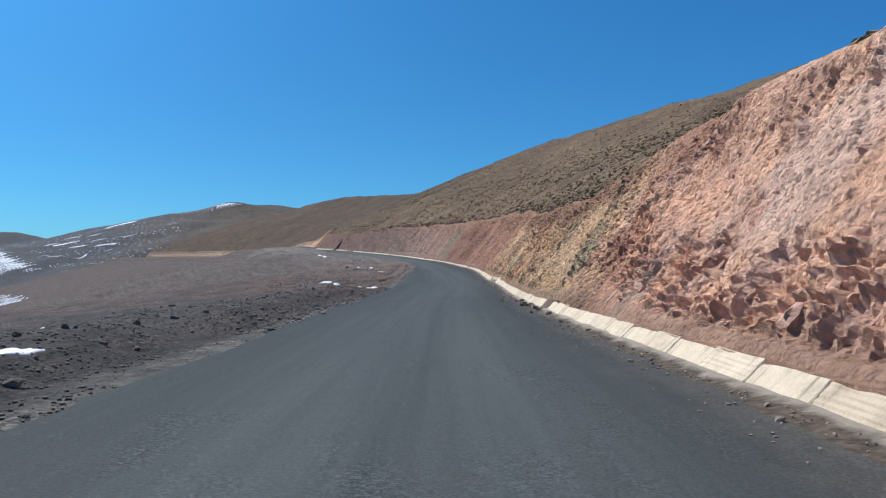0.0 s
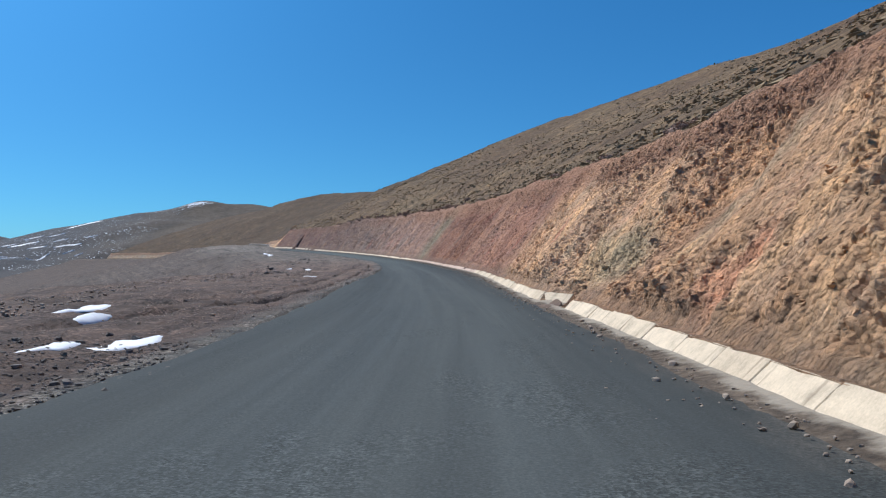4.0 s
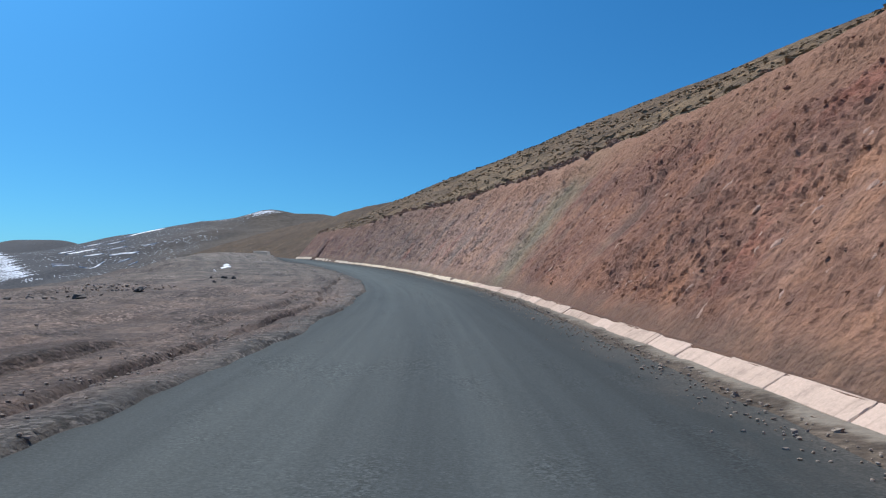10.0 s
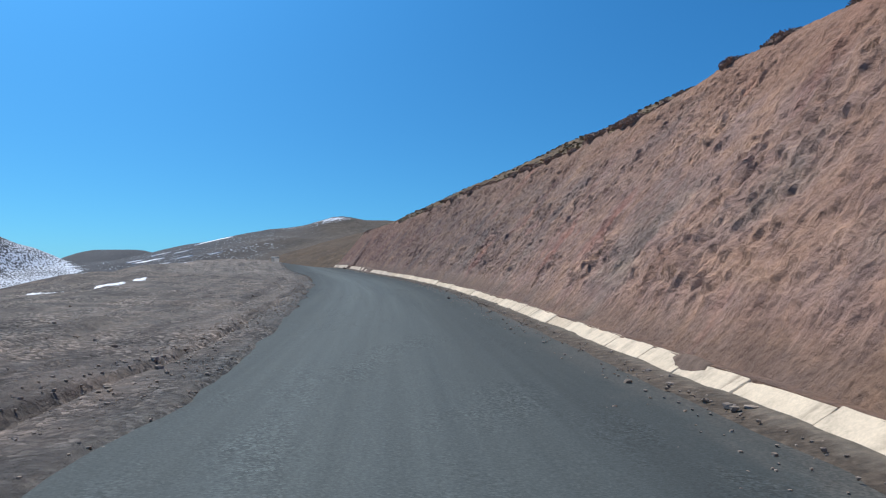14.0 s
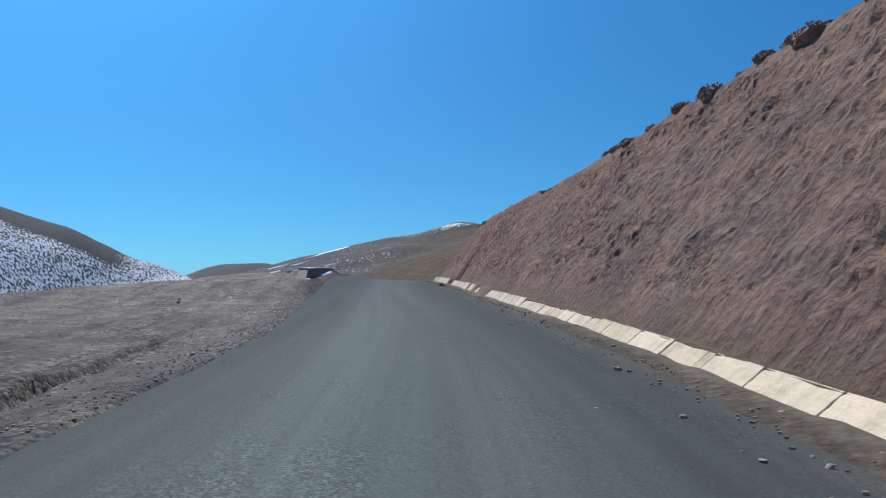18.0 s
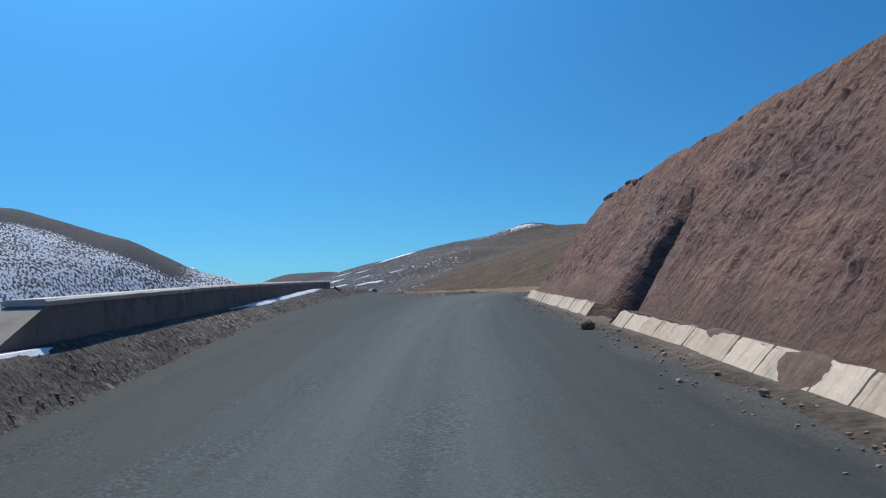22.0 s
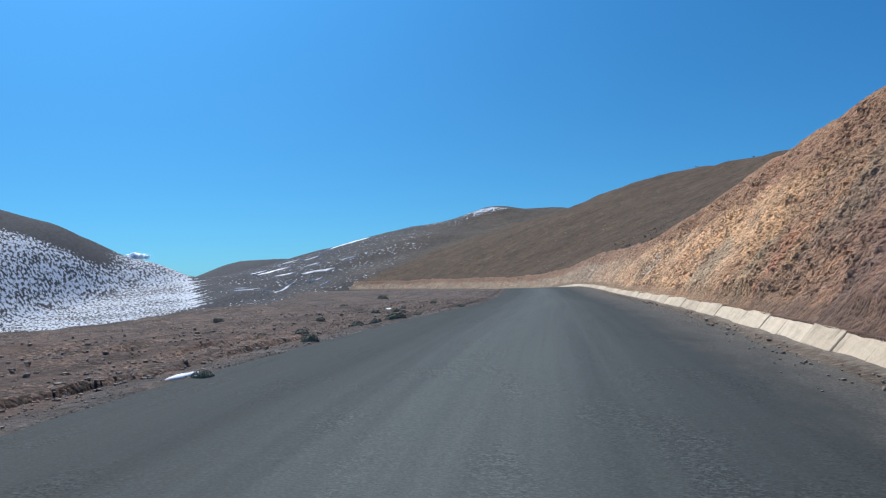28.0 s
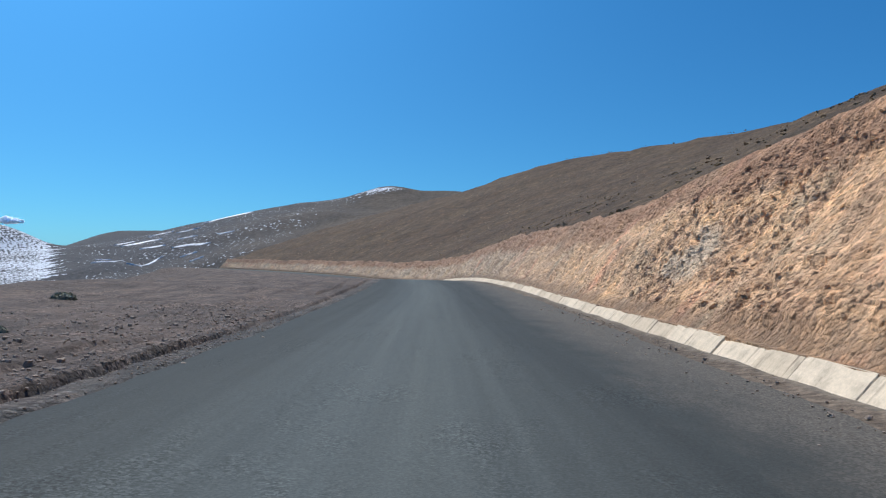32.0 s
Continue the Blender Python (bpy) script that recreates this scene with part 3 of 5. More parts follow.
def mat_far():
    m, n, l, b = mat_new("far_mountain", 0.95)
    ob = n_coord(n, l, "Object")
    a = n_noise(n, l, ob, 0.03, 9, 0.7)
    f = n_noise(n, l, ob, 0.4, 7, 0.75)
    col = n_ramp(n, l, a, [(0.3, (0.066, 0.052, 0.04)), (0.7, (0.122, 0.097, 0.075))])
    col = n_mix(n, l, 1.0, col, n_ramp(n, l, f, [(0.35, grey(0.5)), (0.52, grey(1.0)), (0.68, grey(1.4))]), "MULTIPLY")
    # bluish grey towards the west: distance haze put into the rock's colour
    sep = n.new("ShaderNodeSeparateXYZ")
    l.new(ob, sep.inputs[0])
    haze = n_ramp(n, l, n_math(n, l, "MULTIPLY", n_math(n, l, "ADD", sep.outputs["X"], n_math(n, l, "MULTIPLY", n_math(n, l, "SUBTRACT", a, 0.5), 120.0)), -1 / 1000), [(0.2, grey(0)), (0.3, grey(1))])
    col = n_mix(n, l, haze, col, n_mix(n, l, 1.0, (0.075, 0.076, 0.082), n_ramp(n, l, f, [(0.35, grey(0.65)), (0.7, grey(1.3))]), "MULTIPLY"))
    at = n.new("ShaderNodeAttribute")
    at.attribute_name = "snow_lies"
    s1 = n_noise(n, l, n_coord(n, l, "Object", (0.35, 1.0, 3.0)), 0.05, 8, 0.6)
    turn = n.new("ShaderNodeMapping")
    turn.inputs["Scale"].default_value = (0.62, 0.4, 0.0)
    l.new(n_coord(n, l, "Object", (1, 1, 1), (0, 0, -0.75)), turn.inputs[0])
    s2 = n_noise(n, l, turn.outputs[0], 1.0, 2.5, 0.6)
    k = n_math(n, l, "ADD", n_math(n, l, "MULTIPLY", s1, 0.25), n_math(n, l, "MULTIPLY", s2, 0.75))
    k = n_math(n, l, "ADD", k, at.outputs["Fac"])
    fac = n_ramp(n, l, n_math(n, l, "SUBTRACT", k, 0.4), [(0.5, grey(0)), (0.56, grey(1))])
    fac = n_math(n, l, "MULTIPLY", fac, n_math(n, l, "GREATER_THAN", at.outputs["Fac"], 0.04))
    col = n_mix(n, l, fac, col, (0.7, 0.74, 0.8))
    l.new(col, b.inputs["Base Color"])
    n_bump(n, l, b, f, 0.7, 2.0)
    return m


def mat_concrete(name="concrete", tone=(0.56, 0.5, 0.42)):
    m, n, l, b = mat_new(name, 0.9)
    ob = n_coord(n, l, "Object")
    info = n.new("ShaderNodeObjectInfo")
    shift = n.new("ShaderNodeVectorMath")
    shift.operation = "MULTIPLY_ADD"
    l.new(info.outputs["Random"], shift.inputs[0])
    shift.inputs[1].default_value = (31, 17, 11)
    l.new(ob, shift.inputs[2])
    a = n_noise(n, l, shift.outputs[0], 2.2, 8, 0.65)
    f = n_noise(n, l, shift.outputs[0], 26, 5, 0.7)
    col = n_ramp(n, l, a, [(0.28, tuple(v * 0.62 for v in tone)), (0.48, tone), (0.75, tuple(min(v * 1.18, .8) for v in tone))])
    col = n_mix(n, l, 1.0, col, n_ramp(n, l, f, [(0.3, grey(0.85)), (0.7, grey(1.1))]), "MULTIPLY")
    drip = n_noise(n, l, n_coord(n, l, "Object", (5.0, 0.4, 0.6)), 1.0, 4, 0.6)
    drip2 = n_noise(n, l, shift.outputs[0], 0.9, 3, 0.5)
    dk = n_math(n, l, "MULTIPLY", n_ramp(n, l, drip, [(0.56, grey(0)), (0.66, grey(1))]), n_ramp(n, l, drip2, [(0.4, grey(0)), (0.62, grey(1))]))
    col = n_mix(n, l, n_math(n, l, "MULTIPLY", dk, 0.65), col, (0.17, 0.125, 0.09))
    tint = n_ramp(n, l, info.outputs["Random"], [(0.0, (0.86, 0.82, 0.78)), (0.5, (1, 0.98, 0.95)), (1.0, (1.1, 1.08, 1.06))])
    l.new(n_mix(n, l, 1.0, col, tint, "MULTIPLY"), b.inputs["Base Color"])
    n_bump(n, l, b, f, 0.3, 0.01)
    return m


def mat_plain(name, lo, hi, scale, rough=0.9, bump=0.5, dist=0.03):
    m, n, l, b = mat_new(name, rough)
    ob = n_coord(n, l, "Object")
    a = n_noise(n, l, ob, scale, 7, 0.65)
    l.new(n_ramp(n, l, a, [(0.3, lo), (0.7, hi)]), b.inputs["Base Color"])
    n_bump(n, l, b, a, bump, dist)
    return m


M_ASPHALT = mat_asphalt()
M_SHOULDER = mat_gravel("shoulder_gravel", (0.04, 0.031, 0.024), (0.095, 0.072, 0.053), (0.2, 0.155, 0.115))
M_GROUND = mat_ground()
M_CUT = mat_cut()
M_HILL = mat_hill()
M_KERB = mat_concrete("kerb_concrete", (0.6, 0.5, 0.375))
M_KERB_RED = mat_concrete("red_dusted_kerb_concrete", (0.52, 0.39, 0.315))
M_KERB_OLD = mat_concrete("stained_kerb_concrete", (0.54, 0.45, 0.355))
M_WALL = mat_concrete("wall_concrete", (0.27, 0.255, 0.235))
M_SNOW = mat_plain("old_snow", (0.68, 0.7, 0.74), (0.82, 0.84, 0.87), 3.0, 0.6, 0.4, 0.05)
M_STONE = mat_plain("stone", (0.17, 0.13, 0.1), (0.42, 0.34, 0.27), 5.0)
M_FAR = mat_far()


# ---------------------------------------------------------------- sheets of ground


def sheet(name, pts, material, uv=None, smooth_faces=True):
    """One mesh from a grid of points."""
    rows_, cols = pts.shape[:2]
    idx = np.arange(rows_ * cols).reshape(rows_, cols)
    quads = np.stack([idx[:-1, :-1], idx[:-1, 1:], idx[1:, 1:], idx[1:, :-1]], -1).reshape(-1, 4)
    me = bpy.data.meshes.new(name)
    me.vertices.add(rows_ * cols)
    me.vertices.foreach_set("co", pts.reshape(-1).astype(np.float32))
    me.loops.add(quads.size)
    me.loops.foreach_set("vertex_index", quads.reshape(-1).astype(np.int32))
    me.polygons.add(len(quads))
    me.polygons.foreach_set("loop_start", np.arange(0, quads.size, 4, dtype=np.int32))
    me.polygons.foreach_set("use_smooth", np.full(len(quads), smooth_faces))
    if uv is not None:
        layer = me.uv_layers.new(name="plan")
        layer.data.foreach_set("uv", uv.reshape(-1, 2)[quads.reshape(-1)].reshape(-1).astype(np.float32))
    me.update(calc_edges=True)
    me.validate()
    me.materials.append(material)
    return new(name, me)


def rough_edge(s, d0, seed, amp=0.25):
    return d0 + amp * fbm(s * 0.3, 0.0 * s, 3, seed) + 0.06 * fbm(s * 1.6, 0.0 * s, 2, seed + 9)


TILT = along([(-32, 0), (222, 0), (232, 0.1), (241, 0.36), (250, 0.45), (262, 0.45), (274, 0.12), (284, 0), (700, 0)])


def tilt(s, d):
    """The road leans in the bend by the low wall: its left side stands higher."""
    return TILT(s) * np.clip((0.3 - d) / 4.2, 0, 1.2) ** 1.2


def up_left(s, d):
    """Height of the ground to the left of the road above the road."""
    s, d = np.broadcast_arrays(np.asarray(s, float), np.asarray(d, float))
    e = EDGE(s)
    o = e - d                                       # metres out from the asphalt's edge
    up = -0.05 - 0.10 * smooth(0.2, 1.5, o)
    wall = smooth(220, 230, s) * (1 - smooth(252, 270, s))
    lean_ = tilt(s, d)
    up = up + lean_ * (1 - 0.6 * smooth(4, 14, o)) + wall * np.maximum(0.66 + 0.22 * smooth(240, 252, s) - lean_, 0) * smooth(-0.25, 0.45, o)
    start = 1 - smooth(48, 62, s)
    up = up + start * (0.35 * smooth(1.0, 2.4, o) * (1 - smooth(2.6, 7, o)) - 0.3 * smooth(4, 16, o))
    lip = smooth(56, 66, s) * (1 - 0.45 * smooth(145, 160, s) - 0.55 * smooth(200, 216, s)) + 0.6 * smooth(272, 290, s)
    up = up + lip * (0.07 + 0.05 * fbm(s * 0.5, 0 * s, 2, 14)) * smooth(-0.02, 0.1, rough_edge(s, e - 0.05, 31, 0.13) - d)
    x = RUT(s) - d + 0.3 * fbm(s * 0.22, 0 * s, 3, 13)
    worn = (smooth(58, 70, s) * (1 - smooth(206, 222, s)) + 1.15 * smooth(262, 285, s)) * (0.6 + 0.7 * fbm(s * 0.4, 0 * s, 3, 15))
    up = up + worn * (0.08 * smooth(0, 0.1, x) - 0.15 * np.exp(-(x / 0.1) ** 2))
    up = up - 0.3 * smooth(60, 64, s) * (1 - smooth(70, 76, s)) * np.exp(-((x + 0.1) / 0.32) ** 2)      # a washed-out hollow
    for off, seed in ((1.1, 19), (2.4, 20)):
        x2 = x - off - 0.6 * fbm(s * 0.12, 0 * s, 3, seed)
        up = up + 0.9 * worn * smooth(-0.2, 0.2, fbm(s * 0.1, 0 * s, 2, seed + 30)) * (0.06 * smooth(0, 0.12, x2) - 0.1 * np.exp(-(x2 / 0.1) ** 2))
    fall = 0.035 * np.maximum(o - 6, 0) * (1 - smooth(60, 150, s)) + 0.012 * np.maximum(o - 6, 0)
    rim = np.interp(s, [-32, 50, 80, 100, 200, 230, 243, 256, 265, 275, 290, 310, 330, 345, 700], [22, 20, 13, 10.5, 10, 9.5, 6.5, 6, 7.5, 9, 11.5, 11, 14, 13, 12])
    up = up - fall - 0.22 * np.maximum(o - rim, 0) * smooth(0, 10, o - rim)
    up = up + 0.10 * fbm(s * 0.5, d * 0.5, 4, 3) * smooth(0.3, 2, o) + 0.04 * fbm(s * 2.2, d * 2.2, 3, 5) * smooth(0.1, 0.8, o)
    up = up + 0.05 * fbm(s * 0.07, o * 2.2, 3, 17) * smooth(0.5, 1.5, o) * (1 - smooth(10, 18, o))
    up = up + 0.5 * fbm(s * 0.06, d * 0.06, 4, 7) * smooth(3, 14, o)
    return up


def rim_noise(s):
    return 0.25 * fbm(s * 0.07, np.zeros_like(s), 3, 21) + 0.28 * fbm(s * 0.33, np.zeros_like(s), 4, 22)


def bank_foot(s):
    return KERB(s) + 0.26 + 0.22


def gully(s, centre, width, power=2):
    return np.exp(-(np.abs(s - centre) / width) ** power)


def up_right(s, d):
    """Height of cut and hill to the right, by distance from the line."""
    s, d = np.broadcast_arrays(np.asarray(s, float), np.asarray(d, float))
    foot = bank_foot(s)
    o = d - foot
    th = np.tan(np.radians(BANK(s)))
    top = CREST(s) + rim_noise(s)
    run = top / th
    bank = KERB_TOP(s) - 0.03 + np.clip(o, 0, None) * th
    ridge = RIDGE(s) + 1.0 * fbm(s * 0.03, np.zeros_like(s), 3, 23)
    t = np.clip((o - run) / (RIDGE_D(s) - foot - run), 0, 1.0)
    back = np.maximum(d - RIDGE_D(s), 0)
    hill = top + (ridge - top) * (1.12 * t - 0.12 * t * t) - 0.10 * back
    w = smooth(-0.5, 0.5, o - run)
    return np.where(o < run - 0.5, bank, bank * (1 - w) * (o < run + 0.5) + hill * np.where(o < run + 0.5, w, 1.0))


# asphalt
s_ = np.arange(S_MIN, S_MAX - 1, 0.25)
v_ = np.linspace(0, 1, 15)
left_, right_ = rough_edge(s_, EDGE(s_) - 0.05, 31, 0.13), KERB(s_) - 0.36 + 0.2 * fbm(s_ * 0.3, 0 * s_, 4, 33)
D = left_[:, None] + (right_ - left_)[:, None] * v_
S = np.repeat(s_[:, None], len(v_), 1)
road = sheet("road", place(S, D, -0.03 * ((v_ - 0.5) * 2) ** 2 + tilt(S, D)), M_ASPHALT, np.stack([S, (D + 4.0) / 8.0], -1))
tagged(road, "worn dark grey asphalt mountain road without markings", "road", kind="structure")

# gravel between the asphalt and the kerb
s_ = np.arange(S_MIN, S_MAX - 1, 0.5)
o_ = np.linspace(-1.4, 0.35, 12)
D = KERB(s_)[:, None] + o_
S = np.repeat(s_[:, None], len(o_), 1)
U = -0.075 + 0.055 * smooth(-0.75, -0.3, o_)[None] + 0.05 * smooth(-0.35, 0.0, o_)[None] + 0.03 * fbm(S * 1.1, D * 3, 4, 35)
shoulder = sheet("shoulder", place(S, D, U), M_SHOULDER, np.stack([S, np.repeat(-o_[None], len(s_), 0)], -1))
tagged(shoulder, "strip of loose brown gravel and grit beside the kerb", "gravel strip", kind="structure")

# ground to the left
s_ = np.r_[np.arange(S_MIN, -4, 0.6), np.arange(-4, 345, 0.3), np.arange(345, S_MAX - 1, 2.0)]
o_ = np.r_[np.arange(-2.1, -0.6, 0.15), np.arange(-0.6, 3.0, 0.065), np.arange(3.0, 5, 0.22), np.arange(5, 14, 0.5), np.arange(14, 40, 1.6), np.arange(40, 112, 5)]
D = EDGE(s_)[:, None] - o_
S = np.repeat(s_[:, None], len(o_), 1)
U = up_left(S, D) - 0.06 * (1 - smooth(-0.6, 0.3, o_))[None]
ground = sheet("ground", place(S, D, U), M_GROUND, np.stack([S, np.repeat(o_[None], len(s_), 0)], -1))
tagged(ground, "bare brown stony ground beside the road", "ground", kind="structure")

# the cut bank: a slope with its own relief, set out along its normal
s_ = np.r_[np.arange(-6, 345, 0.075), np.arange(345, S_MAX - 1, 0.5)]
k_ = np.linspace(0, 1.03, 108)
th_ = np.radians(BANK(s_))
top_ = CREST(s_) + rim_noise(s_)
V = (k_[None] * (top_ / np.sin(th_))[:, None])                     # metres up the slope
S = np.repeat(s_[:, None], len(k_), 1)
# how rough the bank is along the road
ROUGH = along([(-32, 0.47), (15, 0.47), (21, 0.46), (25, 0.36), (30, 0.32), (60, 0.34), (80, 0.3), (92, 0.2), (100, 0.2), (108, 0.22), (137, 0.18), (141, 0.1), (170, 0.08), (250, 0.07), (280, 0.08), (290, 0.18), (330, 0.21), (700, 0.25)])
STRIPE = along([(-32, 0.0), (60, 0.02), (85, 0.05), (98, 0.16), (125, 0.14), (140, 0.24), (165, 0.32), (205, 0.3), (228, 0.16), (270, 0.16), (290, 0.08), (700, 0.03)])
BIG = along([(-32, 1.0), (22, 0.95), (30, 0.35), (85, 0.3), (100, 0.25), (130, 0.4), (280, 0.6), (290, 0.55), (700, 0.6)])
SCREE = along([(-32, 0.4), (10, 0.35), (18, 0.5), (22, 0.9), (25, 1.9), (28, 1.5), (31, 0.6), (40, 0.35), (90, 0.4), (100, 0.6), (150, 0.8), (180, 1.0), (232, 0.8), (243, 1.4), (260, 0.7), (290, 0.5), (700, 0.6)])
FURROW = along([(-32, 0.0), (85, 0.0), (200, 0.0), (215, 0.06), (262, 0.06), (282, 0.03), (292, 0.0), (700, 0.0)])
R = ROUGH(S)
lean = S - 0.12 * V
sway = 0.12 * fbm(S * 1.3, V * 1.3, 3, 39)
lx, ly = lean + sway, V - sway
# smooth plates lie between the broken patches
broken = 0.3 + 0.7 * smooth(-0.3, 0.15, fbm(S * 0.22, V * 0.3, 4, 40))
relief = R * (1.5 * fbm(S * 0.2, V * 0.28, 4, 41, 0.5) + 0.5 * (ridged(lean * 0.55, V * 0.32, 3, 49) - 0.6) + broken * (
    0.6 * BIG(S) * facets(lx * 0.9, ly * 0.7, 43, 1.0) + 0.36 * facets(lx * 2.3, ly * 1.8, 45, 1.0, 0.25) + 0.62 * facets(lx * 4.4, ly * 3.6, 47, 1.3, 0.35) + 0.3 * fbm(S * 5.5, V * 5.0, 2, 48)))
# long splinters that lie down the slope, in groups
groups = 0.7 * smooth(-0.35, 0.35, fbm(S * 0.5, V * 0.6, 4, 55)) + 0.5
ripple = 0.13 * (ridged(lean * 2.6 + sway, V * 1.9 + sway, 2, 51) - 0.6) + 0.05 * crests(lean * 4.4 + sway, V * 3.0 + 2 * sway, 53) + 0.3 * fbm(lean * 4.6, V * 3.6, 2, 54)
relief = relief + STRIPE(S) * (groups * ripple + 0.14 * fbm(S * 0.7, V * 0.7, 4, 57))
LAYER = along([(-32, 0.16), (22, 0.14), (30, 0.06), (90, 0.05), (130, 0.0), (288, 0.0), (296, 0.24), (700, 0.24)])
relief = relief + LAYER(S) * (ridged(lean * 0.8 + 2 * sway, V * 0.3 + sway, 3, 61) - 0.6)
relief = relief + FURROW(S) * ((ridged(lean * 1.7 + 0.6 * sway, V * 0.10, 2, 58) - 0.6) + 0.8 * (ridged(lean * 3.9 + sway, V * 0.16, 2, 59) - 0.6))
edge_fade = smooth(0.3 * SCREE(S), 1.25 * SCREE(S), V) * (1 - 0.85 * smooth(0.9, 1.0, k_))[None]
relief = relief * np.maximum(edge_fade, 0.12)
for c_, w_, dep_, p_, lo_, hi_ in ((242.5, 1.25, 1.5, 3, 0.12, 0.75), (69.0, 1.3, 1.0, 3, 0.08, 0.36), (25.5, 1.4, 0.5, 2, 0.35, 0.9)):
    relief = relief - dep_ * gully(S - 0.3 * V, c_, w_ * (1.0 - 0.6 * k_)[None], p_) * (1 - smooth(lo_, hi_, k_))[None]
D = bank_foot(S) + V * np.cos(th_)[:, None] - relief * np.sin(th_)[:, None]
U = KERB_TOP(S) - 0.03 + V * np.sin(th_)[:, None] + relief * np.cos(th_)[:, None]
U = np.where(k_[None] > 1.0, U - 0.5, U)
BANK_S, BANK_V, BANK_D, BANK_U, BANK_ROUGH = S, V, D, U, R * broken
in_gap = np.maximum(gully(s_, 242.6, 1.7), np.maximum(gully(s_, 68.3, 2.3), np.maximum(gully(s_, 225.3, 1.3), np.maximum(gully(s_, 271.2, 3.0), gully(s_, 28.9, 1.1)))))
foot_D, foot_U = (KERB(s_) + 0.25 - 0.3 * smooth(0.3, 0.6, in_gap))[:, None], (KERB_TOP(s_) - 0.015 - (KERB_TOP(s_) + 0.03) * smooth(0.3, 0.6, in_gap))[:, None]
D, U = np.hstack([foot_D - 0.02, foot_D, D]), np.hstack([foot_U * 0 - 0.2, foot_U, U])
S, V = np.hstack([s_[:, None], s_[:, None], S]), np.hstack([-0.6 + 0 * s_[:, None], -0.4 + 0 * s_[:, None], V])
RISE = np.hstack([0 * s_[:, None], 0 * s_[:, None], np.repeat(k_[None], len(s_), 0)])
cut = sheet("cut_bank", place(S, D, U), M_CUT, np.stack([S, V], -1), False)
at = cut.data.attributes.new("rise", "FLOAT", "POINT")
at.data.foreach_set("value", RISE.reshape(-1).astype(np.float32))
tagged(cut, "steep bank of red, buff and purple earth and broken rock, cut beside the road", "rock bank", kind="structure")

# the hillside over the cut
s_ = np.r_[np.arange(S_MIN, 345, 0.8), np.arange(345, S_MAX - 1, 3.0)]
th_ = np.radians(BANK(s_))
top_ = CREST(s_) + rim_noise(s_)
o_ = np.r_[-0.35, np.arange(0.1, 6, 0.5), np.arange(6, 40, 1.0), np.arange(40, 80, 2.5), np.arange(80, 150, 8)]
D = (bank_foot(s_) + top_ / np.tan(th_))[:, None] + o_
S = np.repeat(s_[:, None], len(o_), 1)
U = up_right(S, D) + 0.18 * fbm(S * 0.6, D * 0.6, 4, 51) * smooth(0.2, 2, o_)[None] + 0.7 * fbm(S * 0.08, D * 0.08, 3, 53) * smooth(1, 8, o_)[None]
U[:, 0] -= 0.4
hillside = sheet("hillside", place(S, D, U), M_HILL, np.stack([S, D], -1))
tagged(hillside, "dry brown hillside with tufts of scrub over the cut bank", "hillside", kind="structure")

# ---------------------------------------------------------------- the far country: one wide sheet
RIDGES = {
    # name: (x, y, height) along each crest, and how fast it falls away at its first and its later points
    "knob": ([(-330, 900, 26.0), (-262, 872, 38.2), (-209, 859, 45.5), (-175, 843, 46), (-137, 760, 43.5), (-105, 703, 41.5), (-86, 640, 38)], (0.3, 0.28)),
    "striped": ([(-470, 1130, 10), (-402, 1063, 20), (-330, 960, 17.7), (-262, 872, 21)], (0.13, 0.13)),
    "snowy": ([(-900, 480, 150), (-760, 560, 122), (-640, 640, 83), (-565, 702, 69), (-511, 759, 46.5), (-464, 798, 18), (-414, 805, 1), (-380, 780, -6)], (0.42, 0.42)),
    "dark": ([(-1150, 1450, 5), (-920, 1530, 5), (-830, 1535, 31), (-760, 1530, 31), (-690, 1520, 18), (-620, 1510, 26), (-540, 1480, 10)], (0.2, 0.2)),
}


def ridge_height(x, y, crest, slope):
    lo, hi = slope
    found = []
    for k, ((ax, ay, az_), (bx, by, bz_)) in enumerate(zip(crest[:-1], crest[1:])):
        ux, uy = bx - ax, by - ay
        t = np.clip(((x - ax) * ux + (y - ay) * uy) / (ux * ux + uy * uy), 0, 1)
        dist = np.hypot(x - ax - t * ux, y - ay - t * uy)
        fall = hi + (lo - hi) * np.clip(1 - (k + t) / 4, 0, 1)
        found.append((dist, az_ + (bz_ - az_) * t - fall * (np.sqrt(dist * dist + 30 ** 2) - 30)))
    least = np.min([d for d, _ in found], axis=0)
    w = [np.exp((least - d) / (6 + 0.12 * least)) for d, _ in found]
    return sum(a * h for a, (_, h) in zip(w, found)) / sum(w)


def far_height(x, y):
    base = -22 + 5 * fbm(x / 260, y / 260, 4, 61)
    hs = [base] + [ridge_height(x, y, c, k) for c, k in RIDGES.values()]
    z = np.log(np.sum([np.exp(np.clip(h, -60, 200) / 2.0) for h in hs], axis=0)) * 2.0
    z = z + 4.0 * np.exp(-(((x + 212) / 20) ** 2 + ((y - 859) / 20) ** 2))
    return z + 1.4 * fbm(x / 70, y / 70, 5, 67) + 0.5 * fbm(x / 12, y / 12, 3, 69)


